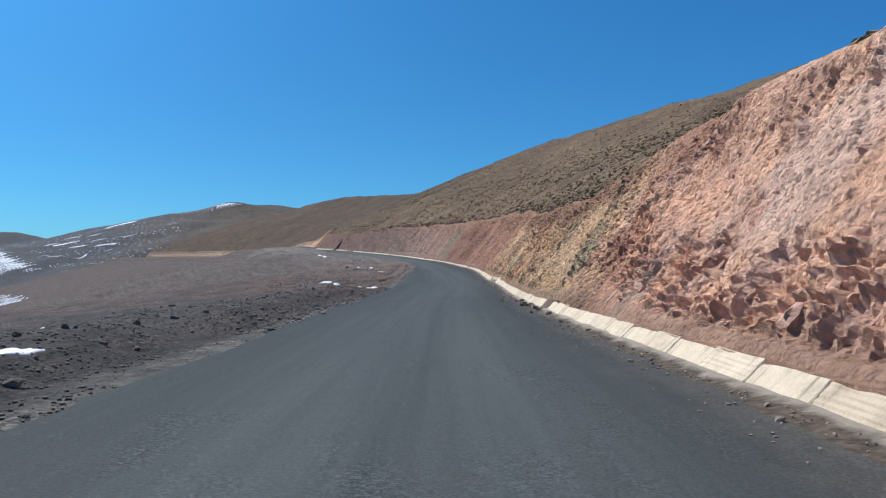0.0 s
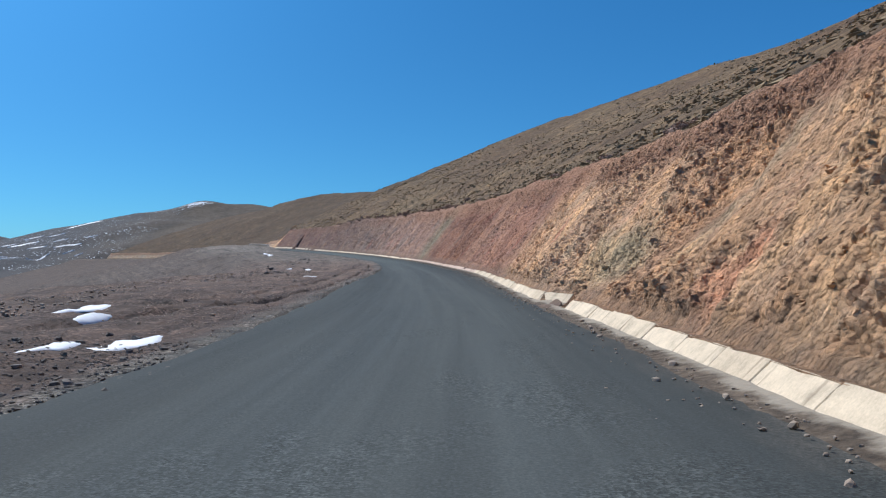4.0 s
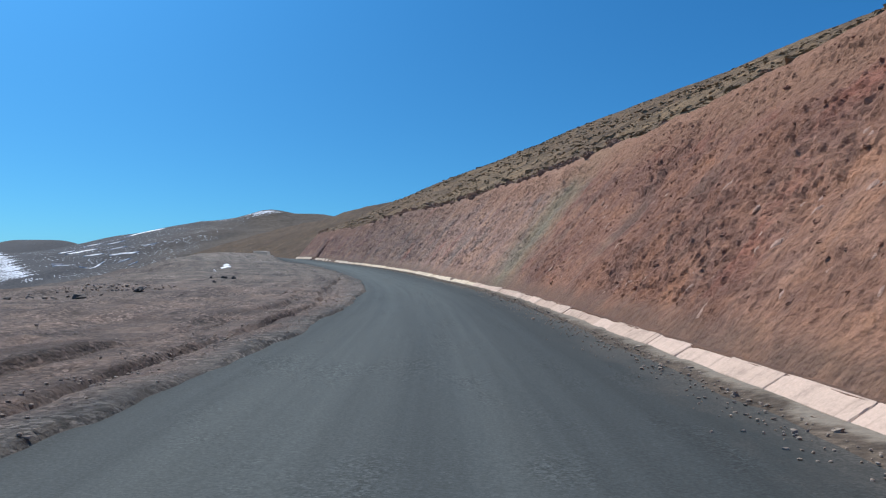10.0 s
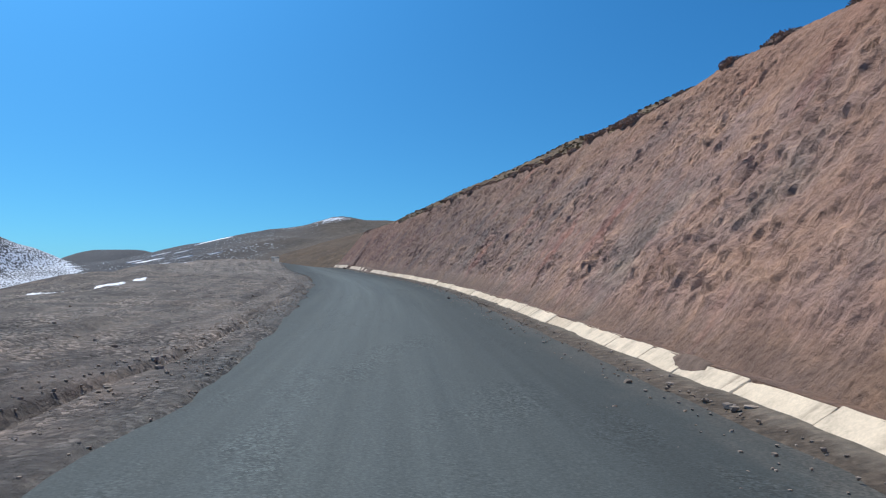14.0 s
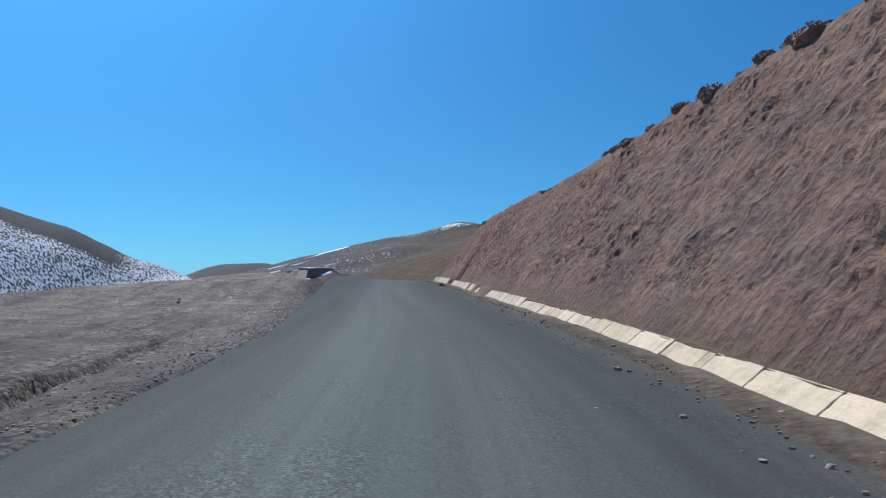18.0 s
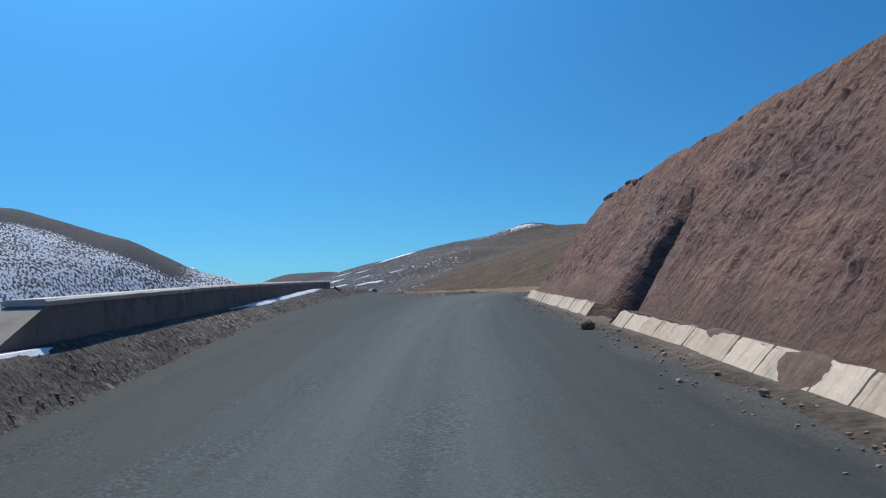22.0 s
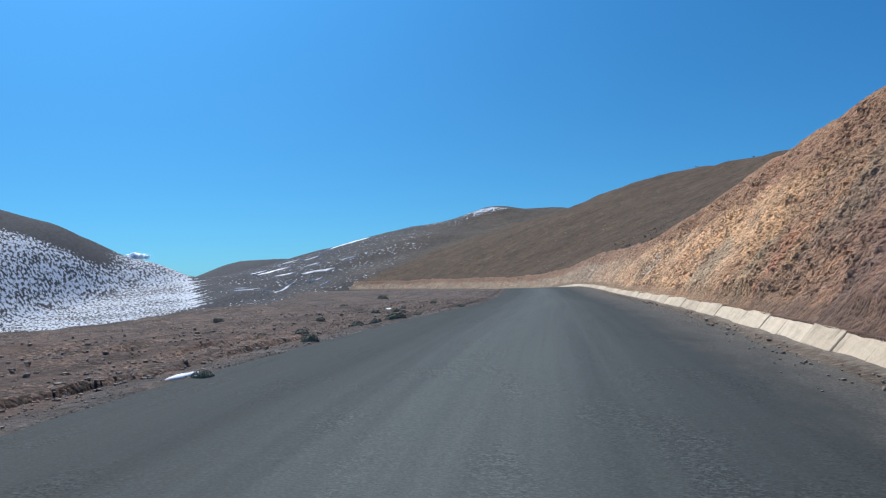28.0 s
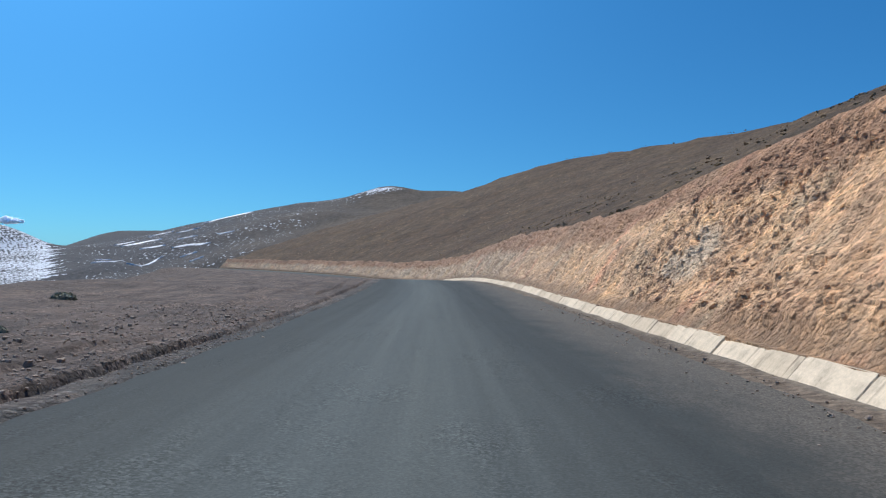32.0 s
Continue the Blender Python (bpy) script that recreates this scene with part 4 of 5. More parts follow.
def road_place(x, y):
    """The nearest s on the line, and the signed distance to the right."""
    px, py = x.ravel(), y.ravel()
    ref, tan_ = _fp[::6, :2], _tan[::6]
    best, s_out, d_out = np.full(px.shape, 1e18), np.zeros(px.shape), np.zeros(px.shape)
    for k in range(len(ref)):
        dx, dy = px - ref[k, 0], py - ref[k, 1]
        q = dx * dx + dy * dy
        m = q < best
        best[m] = q[m]
        s_out[m] = _fine[k * 6]
        d_out[m] = (dx * tan_[k, 1] - dy * tan_[k, 0])[m]
    r = np.sqrt(best)
    return s_out.reshape(x.shape), d_out.reshape(x.shape), r.reshape(x.shape)


gx = np.r_[np.arange(-3200, -1200, 80), np.arange(-1200, 420, 8), np.arange(420, 2400, 80)]
gy = np.r_[np.arange(-1600, -100, 80), np.arange(-100, 1100, 8), np.arange(1100, 2400, 22), np.arange(2400, 4000, 100)]
X, Y = np.meshgrid(gx, gy)
Z = far_height(X, Y)
s_n, d_n, r_n = road_place(X, Y)
z_line = line_at(s_n)[2]
z_side = z_line + np.where(d_n > 0, up_right(s_n, np.clip(d_n, 6, 140)), up_left(s_n, np.clip(d_n, -160, -6)))
w_far = np.where(d_n > 0, smooth(110, 240, r_n), smooth(120, 260, r_n))
Z = z_side * (1 - w_far) + Z * w_far
Z = Z - 5 * (1 - np.where(d_n > 0, smooth(100, 135, r_n), smooth(84, 106, r_n))) - 12 * (1 - smooth(15, 60, r_n))
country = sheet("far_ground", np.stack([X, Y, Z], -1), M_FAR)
# where old snow lies: speckled on the shaded hill, in strips on the ridge, a cap on the knob
crest_s = ridge_height(X, Y, RIDGES["snowy"][0], (0.0, 0.0))
west = -((X + 414) * 120 + (Y - 805) * 89) / 149.4          # metres west of the foot of the snowy hill
lie = 0.435 * smooth(0, 10, west) * smooth(90, 105, r_n + 16 * fbm(X / 45, Y / 45, 4, 91)) * smooth(300, 390, Y) * smooth(-1100, -1000, X) * (1 - smooth(1000, 1100, Y))
lie = np.maximum(lie, 0.52 * smooth(0, 4, west) * (1 - smooth(8, 22, west)) * smooth(600, 680, Y) * (1 - smooth(790, 830, Y)))
lie = lie * (1 - 0.92 * smooth(-17, -9, Z - crest_s) * smooth(18, 36, crest_s))
lie = np.maximum(lie, 0.31 * smooth(-60, 0, -230 - X) * smooth(0, 6, -west) * smooth(560, 640, Y) * (1 - smooth(1000, 1100, Y)))
lie = np.maximum(lie, 0.5 * np.exp(-(((X + 214) / 26) ** 2 + ((Y - 850) / 13) ** 2)))
at = country.data.attributes.new("snow_lies", "FLOAT", "POINT")
at.data.foreach_set("value", lie.reshape(-1).astype(np.float32))
tagged(country, "dark brown bare mountain country with old snow reaching to the skyline", "mountain land", kind="structure")

# ---------------------------------------------------------------- things: helpers


def mesh_from(name, verts, faces, material, smooth_faces=False):
    me = bpy.data.meshes.new(name)
    me.from_pydata(verts, [], faces)
    if smooth_faces:
        me.polygons.foreach_set("use_smooth", np.full(len(me.polygons), True))
    me.update()
    me.materials.append(material)
    return me


rnd = random.Random(5)

# ---------------------------------------------------------------- the concrete kerb: sloped slabs, end to end
SLAB = 2.0


def slab_mesh(height, seed, ribs=False, length=SLAB, material=None):
    r = random.Random(seed)
    face = [(0.0, -0.08), (0.0, 0.02)]
    steps = 9 if ribs else 5
    for k in range(steps + 1):
        t = k / steps
        dent = 0.012 * (k % 2) if ribs else 0.0
        face.append((-(0.012 + 0.24 * t + dent), 0.03 + (height - 0.04) * t))
    face += [(-0.265, height - 0.005), (-0.30, height - 0.03), (-0.31, -0.08)]
    xs = [0.012, 0.03, 0.3 * length, 0.55 * length, 0.8 * length, length - 0.03, length - 0.012]
    verts, faces = [], []
    for i, x in enumerate(xs):
        for j, (y, z) in enumerate(face):
            end = 0.012 if i in (0, len(xs) - 1) else 0.0
            chip = r.uniform(0, 0.035) * (r.random() < 0.25) if j >= len(face) - 4 else 0.0
            verts.append((x + r.uniform(-0.004, 0.004), y - end + r.uniform(-0.004, 0.004), z - end * (j > 0) - chip + r.uniform(-0.004, 0.004)))
    m = len(face)
    for i in range(len(xs) - 1):
        for j in range(m - 1):
            faces.append((i * m + j, (i + 1) * m + j, (i + 1) * m + j + 1, i * m + j + 1))
    faces.append(tuple(range(m))[::-1][::-1])
    faces.append(tuple((len(xs) - 1) * m + j for j in range(m))[::-1])
    return mesh_from("slab", verts, faces, material or M_KERB)


kerb = tagged(new("kerb"), "row of pale sloped concrete slabs along the foot of the bank", "kerb", kind="structure")
slab_kinds = {}
GAPS = [(28.0, 29.8), (267.5, 275.0), (65.8, 70.6), (240.9, 244.4), (224.0, 226.6)]
s0 = S_MIN + 0.5
while s0 < 430:
    step = rnd.choice((1.45, 1.7, 1.7, 1.95)) if s0 < 205 or s0 > 280 else rnd.choice((0.85, 1.0, 1.15, 1.5)) if s0 < 238 else rnd.choice((0.5, 0.6, 0.7, 0.8))
    for a, b_ in GAPS:                               # the row stops and starts again exactly at a gap
        if a - 0.6 < s0 + step and s0 < a:
            step = a - s0
        elif a <= s0 < b_:
            step = b_ - s0
    if not any(a < s0 + step / 2 < b_ for a, b_ in GAPS):
        h = round(float(KERB_TOP(s0)) / 0.04) * 0.04
        ribs = 9.0 < s0 < 11.5 or 6.0 < s0 < 7.6 or 265.5 < s0 < 267.2
        old = 2 if 212 < s0 < 262 else 1 if 98 + rnd.uniform(0, 12) < s0 < 150 else 0
        key = (h, rnd.randrange(4), ribs, old)
        if key not in slab_kinds:
            slab_kinds[key] = slab_mesh(h, 7 * key[1] + 3, ribs, SLAB, (M_KERB, M_KERB_RED, M_KERB_OLD)[old])
        ob = new("slab", slab_kinds[key])
        ob.parent = kerb
        p, q = place(np.array(s0), KERB(s0), np.array(0.0)), place(np.array(s0 + step), KERB(s0 + step), np.array(0.0))
        way = Vector(q - p)
        ob.matrix_world = Matrix.Translation(Vector(p) + Vector((0, 0, rnd.uniform(-0.02, 0.012)))) @ way.to_track_quat("X", "Z").to_matrix().to_4x4() @ Matrix.Rotation(rnd.uniform(-0.02, 0.02), 4, "X") @ Matrix.Diagonal((way.length / SLAB, 1, 1, 1))
    s0 += step

# one slab by the washed-out gap has swung in towards the bank
p, q = place(np.array(69.3), KERB(69.3) + 0.7, np.array(-0.03)), place(np.array(70.6), KERB(70.6), np.array(0.0))
way = Vector(q - p)
ob = new("slab", slab_mesh(round(float(KERB_TOP(70)) / 0.04) * 0.04, 5))
ob.parent = kerb
ob.matrix_world = Matrix.Translation(Vector(p)) @ way.to_track_quat("X", "Z").to_matrix().to_4x4() @ Matrix.Diagonal((way.length / SLAB, 1, 1, 1))

# soil that has slid down over the slabs
M_SOIL = mat_plain("slid_soil", (0.085, 0.056, 0.042), (0.19, 0.13, 0.098), 5.0, 0.95, 0.8, 0.05)


def soil_heap(s, d, length, width, height, seed):
    n_a, rings = 22, ((1.04, -9.0), (1.0, -0.05), (0.85, 0.3), (0.6, 0.65), (0.3, 0.92))
    verts, faces = [], []
    for f, h in rings:
        for k in range(n_a):
            a = 2 * math.pi * k / n_a
            rag = 1 + 0.35 * float(fbm(np.array(math.cos(a) * 1.8 + seed), np.array(math.sin(a) * 1.8), 3, seed))
            ds, dd = f * rag * length / 2 * math.cos(a), f * rag * width / 2 * math.sin(a)
            face = float(np.clip((d + dd - KERB(s + ds)) / 0.24, 0, 1)) * float(KERB_TOP(s))
            lump = 0.25 * float(fbm(np.array(ds * 4.0), np.array(dd * 4.0), 3, seed))
            verts.append(tuple(place(np.array(s + ds), np.array(d + dd), np.array(face - 0.02 + height * (h + lump) if h > -1 else -0.35))))
    for r_ in range(len(rings) - 1):
        for k in range(n_a):
            j = (k + 1) % n_a
            faces.append((r_ * n_a + k, r_ * n_a + j, (r_ + 1) * n_a + j, (r_ + 1) * n_a + k))
    faces.append(tuple((len(rings) - 1) * n_a + k for k in range(n_a)))
    me = mesh_from("soil_spill", verts, faces, M_SOIL, True)
    bm = bmesh.new()
    bm.from_mesh(me)
    bmesh.ops.recalc_face_normals(bm, faces=bm.faces)
    bm.to_mesh(me)
    bm.free()
    return tagged(new("soil_spill", me), "brown soil slid down over the concrete kerb", "soil", "soil on the kerb")


for k, (s, o, length, width, height) in enumerate([(29.0, 0.25, 1.7, 0.7, 0.07), (225.4, 0.12, 3.6, 1.0, 0.14), (231.3, 0.16, 1.4, 0.5, 0.08), (228.6, 0.1, 1.5, 0.9, 0.1), (234.6, 0.3, 1.1, 0.2, 0.05),
                                                   (67.6, -0.1, 2.2, 0.6, 0.05), (271.2, 0.2, 4.3, 1.1, 0.1), (112.0, 0.2, 1.0, 0.3, 0.05), (158, 0.22, 1.2, 0.3, 0.05)]):
    soil_heap(s, float(KERB(s)) + o, length, width, height, 51 + k)

# ---------------------------------------------------------------- the low wall to the left, with snow at its foot


def strip_mesh(name, ss, ring, material, wob=0.0, seed=0):
    """A bar along the road: ring is the section, as (d, up) pairs or a function of s."""
    verts, faces = [], []
    r = random.Random(seed)
    m = None
    for s_k in ss:
        sec = ring(s_k) if callable(ring) else ring
        m = len(sec)
        for dd, uu in sec:
            p = place(np.array(s_k), np.array(dd), np.array(uu))
            verts.append(tuple(p + np.array([r.uniform(-wob, wob) for _ in range(3)])))
    for i in range(len(ss) - 1):
        for j in range(m):
            k = (j + 1) % m
            faces.append((i * m + j, i * m + k, (i + 1) * m + k, (i + 1) * m + j))
    faces.append(tuple(range(m))[::-1])
    faces.append(tuple((len(ss) - 1) * m + j for j in range(m)))
    me = mesh_from(name, verts, faces, material)
    bm = bmesh.new()
    bm.from_mesh(me)
    bmesh.ops.recalc_face_normals(bm, faces=bm.faces)
    bm.to_mesh(me)
    bm.free()
    return me


def wall_d(s):
    return float(np.interp(s, [231.8, 253.2], [-4.3, -4.85]))


M_COPING = mat_concrete("coping_concrete", (0.5, 0.47, 0.43))
low_wall = tagged(new("low_wall"), "long low grey concrete parapet wall beside the road", "wall", kind="structure")
for a, b_ in ((231.8, 237.2), (237.22, 242.6), (242.62, 248.0), (248.02, 253.2)):
    body = new("wall_block", strip_mesh("wall_block", np.linspace(a, b_, 9), lambda q: [(wall_d(q), -0.6), (wall_d(q), 1.0), (wall_d(q) - 0.44, 1.0), (wall_d(q) - 0.44, -0.6)], M_WALL, 0.006, 3))
    if a < 232:                                     # the end slopes out towards its foot
        _, _, _, tx_, ty_ = line_at(a)
        for k in (0, 3):
            body.data.vertices[k].co += Vector((-4.2 * float(tx_), -4.2 * float(ty_), 0))
    body.parent = low_wall
    cap = new("coping", strip_mesh("coping", np.linspace(a, b_, 9), lambda q: [(wall_d(q) + 0.02, 1.0), (wall_d(q) + 0.02, 1.05), (wall_d(q) - 0.01, 1.075), (wall_d(q) - 0.43, 1.075), (wall_d(q) - 0.46, 1.05), (wall_d(q) - 0.46, 1.0)], M_COPING, 0.004, 4))
    cap.parent = low_wall
    tagged(cap, "paler concrete coping")


def snow_section(s_k):
    w = 0.13 + 0.09 * float(fbm(np.array(s_k * 0.5), np.array(0.0), 2, 71)) + 0.02 * float(fbm(np.array(s_k * 3.0), np.array(0.0), 2, 72))
    w *= float(smooth(240, 242.5, s_k) * (1 - smooth(249.5, 251.5, s_k)) + smooth(229, 230, s_k) * (1 - smooth(231.4, 232.4, s_k))) + 0.02
    base = float(up_left(np.array(s_k), np.array(wall_d(s_k) + 0.2)))
    inner = wall_d(s_k) + 0.07
    return [(inner, base - 0.1), (inner, base + 0.06 + 0.14 * w), (inner + 0.5 * w, base + 0.06 + 0.1 * w), (inner + w, base + 0.015), (inner + w + 0.03, base - 0.1)]


for a, b_, count in ((239.5, 252.0, 200), (228.8, 232.6, 60)):
    drift = new("snow_drift", strip_mesh("snow_drift", np.linspace(a, b_, count), snow_section, M_SNOW))
    tagged(drift, "narrow strip of old white snow along the foot of the wall", "snow", kind="stuff")


def snow_patch(s, d, length, width, seed):
    """A thin, ragged patch of old snow lying on the ground."""
    r = random.Random(seed)
    n_a = 26
    verts, faces = [], []
    for ring, (f, h) in enumerate(((1.0, -0.03), (0.95, 0.008), (0.7, 0.022), (0.35, 0.03))):
        for k in range(n_a):
            a = 2 * math.pi * k / n_a
            rag = 1 + 0.38 * float(fbm(np.array(math.cos(a) * 1.6 + seed), np.array(math.sin(a) * 1.6), 4, seed))
            ds, dd = f * rag * length / 2 * math.cos(a), f * rag * width / 2 * math.sin(a)
            up = float(up_left(np.array(s + ds), np.array(d + dd)))
            verts.append(tuple(place(np.array(s + ds), np.array(d + dd), np.array(up + h + r.uniform(-0.006, 0.006)))))
    for ring in range(3):
        for k in range(n_a):
            j = (k + 1) % n_a
            faces.append((ring * n_a + k, ring * n_a + j, (ring + 1) * n_a + j, (ring + 1) * n_a + k))
    faces.append(tuple(3 * n_a + k for k in range(n_a)))
    me = mesh_from("snow_patch", verts, faces, M_SNOW, True)
    bm = bmesh.new()
    bm.from_mesh(me)
    bmesh.ops.recalc_face_normals(bm, faces=bm.faces)
    bm.to_mesh(me)
    bm.free()
    return tagged(new("snow_patch", me), "small patch of old white snow on brown ground", "snow patch", "snow patches beside the road")


for k, (s, d, length, width) in enumerate([(12.2, -5.9, 0.9, 0.5), (11.4, -6.9, 0.7, 0.35), (58, -5.6, 2.6, 0.9), (56.5, -6.3, 2.0, 0.5), (67, -10, 3.5, 0.9), (64.5, -8.8, 2.2, 0.5), (97, -7.4, 2.4, 1.1), (316, -7.4, 1.5, 0.5), (289, -4.9, 1.2, 0.2), (115, -8.8, 1.1, 0.5),
                                            (118, -10.5, 0.9, 0.4), (260.3, -6.0, 1.0, 0.6), (187, -11.5, 4.0, 1.0), (181, -12.2, 5.0, 0.8), (193, -11.6, 4.0, 0.7), (171, -11.2, 1.5, 0.5), (277.5, -6.9, 0.9, 0.25), (20, -9, 0.7, 0.4)]):
    snow_patch(s, d, length, width, 11 + k)

# long strips of old snow on the far ridge


def far_surface(x, y):
    i, j = np.clip(np.searchsorted(gx, x) - 1, 0, len(gx) - 2), np.clip(np.searchsorted(gy, y) - 1, 0, len(gy) - 2)
    u, v = (x - gx[i]) / (gx[i + 1] - gx[i]), (y - gy[j]) / (gy[j + 1] - gy[j])
    return (Z[j, i] * (1 - u) + Z[j, i + 1] * u) * (1 - v) + (Z[j + 1, i] * (1 - u) + Z[j + 1, i + 1] * u) * v


def snow_strip(x, y, length, turn, width, seed):
    """A ragged strip of snow draped over the far slope."""
    us = np.linspace(-0.5, 0.5, 40)
    ca, sa = math.cos(radians(turn)), math.sin(radians(turn))
    verts, faces = [], []
    for u in us:
        bow = 0.12 * length * float(fbm(np.array(u * 2.0), np.array(0.0), 2, seed))
        half = 0.5 * width * max(0.04, (1 - abs(2 * u) ** 2.5)) * (1 + 0.8 * float(fbm(np.array(u * 9.0), np.array(3.0), 3, seed)))
        for k, f in enumerate((-1.0, -0.3, 0.3, 1.0)):
            q = bow + f * half * (1 + 0.4 * float(fbm(np.array(u * 14.0), np.array(f), 2, seed + 5)))
            px, py = x + u * length * ca - q * sa, y + u * length * sa + q * ca
            verts.append((px, py, float(far_surface(px, py)) + (0.45 if k in (1, 2) else -0.4)))
    for i in range(len(us) - 1):
        for j in range(3):
            faces.append((i * 4 + j, (i + 1) * 4 + j, (i + 1) * 4 + j + 1, i * 4 + j + 1))
    return tagged(new("snow_strip", mesh_from("snow_strip", verts, faces, M_SNOW, True)), "long thin strip of old snow on the dark far ridge", "snow strip", "snow strips on the ridge")


for k, (x, y, length, turn, width) in enumerate([(-334, 768, 24, 20, 4.5), (-313, 747, 17, -4, 3), (-285, 737, 22, 10, 3.5), (-319, 711, 26, 85, 2.2), (-299, 714, 22, 64, 2.2), (-307, 826, 32, 6, 5), (-262, 700, 8, 60, 1.6),
                                                  (-350, 776, 12, 20, 2.4), (-332, 728, 9, 70, 1.6), (-300, 760, 12, 8, 1.6), (-272, 752, 10, 10, 1.5), (-278, 722, 9, 40, 1.5), (-316, 790, 14, 10, 2), (-340, 800, 16, 15, 2.2)]):
    snow_strip(x, y, length, turn, width, 31 + k)

# ---------------------------------------------------------------- scrub on the hill
M_TUFT = mat_plain("dry_scrub", (0.15, 0.105, 0.06), (0.395, 0.286, 0.173), 1.7, 0.95, 0.5, 0.05)
M_BUSH = mat_plain("dark_cushion_bush", (0.2, 0.125, 0.092), (0.4, 0.265, 0.2), 6.0, 0.95, 0.6, 0.03)


def joined(name, centres, sizes, base_v, base_f, material, squash=(0.6, 1.0), seed=0, plan=None):
    """Many small copies of base shapes as one mesh, each turned and sized."""
    g = np.random.default_rng(seed)
    vs, fs, off = [], [], 0
    kinds = g.integers(0, len(base_v), len(centres))
    for c, z, k in zip(centres, sizes, kinds):
        a = g.uniform(0, 2 * math.pi)
        ca, sa = math.cos(a), math.sin(a)
        v = base_v[k] * (z * g.uniform(0.8, 1.25), z * g.uniform(0.8, 1.25), z * g.uniform(*squash))
        vs.append(np.stack([v[:, 0] * ca - v[:, 1] * sa, v[:, 0] * sa + v[:, 1] * ca, v[:, 2]], 1) + c)
        fs.append(base_f[k] + off)
        off += len(v)
    verts, tris = np.concatenate(vs), np.concatenate(fs)
    me = bpy.data.meshes.new(name)
    me.vertices.add(len(verts))
    me.vertices.foreach_set("co", verts.reshape(-1).astype(np.float32))
    me.loops.add(tris.size)
    me.loops.foreach_set("vertex_index", tris.reshape(-1).astype(np.int32))
    me.polygons.add(len(tris))
    me.polygons.foreach_set("loop_start", np.arange(0, tris.size, 3, dtype=np.int32))
    me.polygons.foreach_set("use_smooth", np.zeros(len(tris), bool))
    if plan is not None:
        own = np.repeat(np.arange(len(centres)), [len(base_f[k]) * 3 for k in kinds])
        me.uv_layers.new(name="plan").data.foreach_set("uv", plan[own].reshape(-1).astype(np.float32))
    me.update(calc_edges=True)
    me.materials.append(material)
    return new(name, me)


def tuft_shape(seed, blades=16):
    """A low clump: small blades that fan out from a middle."""
    g = np.random.default_rng(seed)
    v, f = [], []
    for k in range(blades):
        a, lean = g.uniform(0, 2 * math.pi), g.uniform(0.15, 1.0)
        h, w = g.uniform(0.6, 1.0), g.uniform(0.16, 0.3)
        tip = (math.cos(a) * lean * 0.75, math.sin(a) * lean * 0.75, h * (1.15 - 0.7 * lean))
        base = (math.cos(a) * 0.25 * lean, math.sin(a) * 0.25 * lean, -0.12)
        side = (-math.sin(a) * w, math.cos(a) * w, 0)
        n0 = len(v)
        v += [tuple(base[i] - side[i] for i in range(3)), tuple(base[i] + side[i] for i in range(3)),
              tuple(tip[i] * 0.75 + side[i] * 0.9 for i in range(3)), tuple(tip[i] * 0.7 - side[i] * 0.9 for i in range(3)), tip]
        f += [(n0, n0 + 1, n0 + 2), (n0, n0 + 2, n0 + 3), (n0 + 3, n0 + 2, n0 + 4)]
    return np.array(v, float), np.array(f, int)


def lump_shape(seed, ups=4, around=7, rough=0.25):
    """A closed, uneven stone-like lump."""
    g = np.random.default_rng(seed)
    v, f = [(0, 0, -1.0)], []
    for i in range(1, ups):
        t = math.pi * i / ups
        for k in range(around):
            a = 2 * math.pi * (k + 0.5 * (i % 2)) / around
            r = 1 + g.uniform(-rough, rough)
            v.append((r * math.sin(t) * math.cos(a), r * math.sin(t) * math.sin(a), -r * math.cos(t)))
    v.append((0, 0, 1.0 + g.uniform(-rough, 0)))
    top = len(v) - 1
    for k in range(around):
        j = (k + 1) % around
        f.append((0, 1 + j, 1 + k))
        for i in range(ups - 2):
            p = 1 + i * around
            f += [(p + k, p + j, p + around + j), (p + k, p + around + j, p + around + k)]
        p = 1 + (ups - 2) * around
        f.append((p + k, p + j, top))
    return np.array(v, float), np.array(f, int)


def mound_shape(seed):
    """A rounded cushion with a ragged skin."""
    v, f = lump_shape(seed, 4, 5, 0.32)
    v = v * (0.9, 0.9, 0.8)
    return v, f


tv, tf = zip(*([tuft_shape(k, 9) for k in range(2)] + [mound_shape(60 + k) for k in range(5)]))
g = np.random.default_rng(8)


def hill_spots(count, s_lo, s_hi, o_lo, o_hi, power=1.6):
    s = g.uniform(s_lo, s_hi, count)
    th = np.tan(np.radians(BANK(s)))
    rim = bank_foot(s) + (CREST(s) + rim_noise(s)) / th
    d = rim + o_lo + (o_hi - o_lo) * g.uniform(0, 1, count) ** power
    keep = fbm(s * 0.09, d * 0.09, 3, 81) > -0.35 + 0.1 * g.normal(size=count)
    s, d, rim = s[keep], d[keep], rim[keep]
    o = d - rim
    up = up_right(s, d) + 0.18 * fbm(s * 0.6, d * 0.6, 4, 51) * smooth(0.2, 2, o) + 0.7 * fbm(s * 0.08, d * 0.08, 3, 53) * smooth(1, 8, o)
    return place(s, d, up - 0.03 - 0.1 * smooth(30, 50, o))


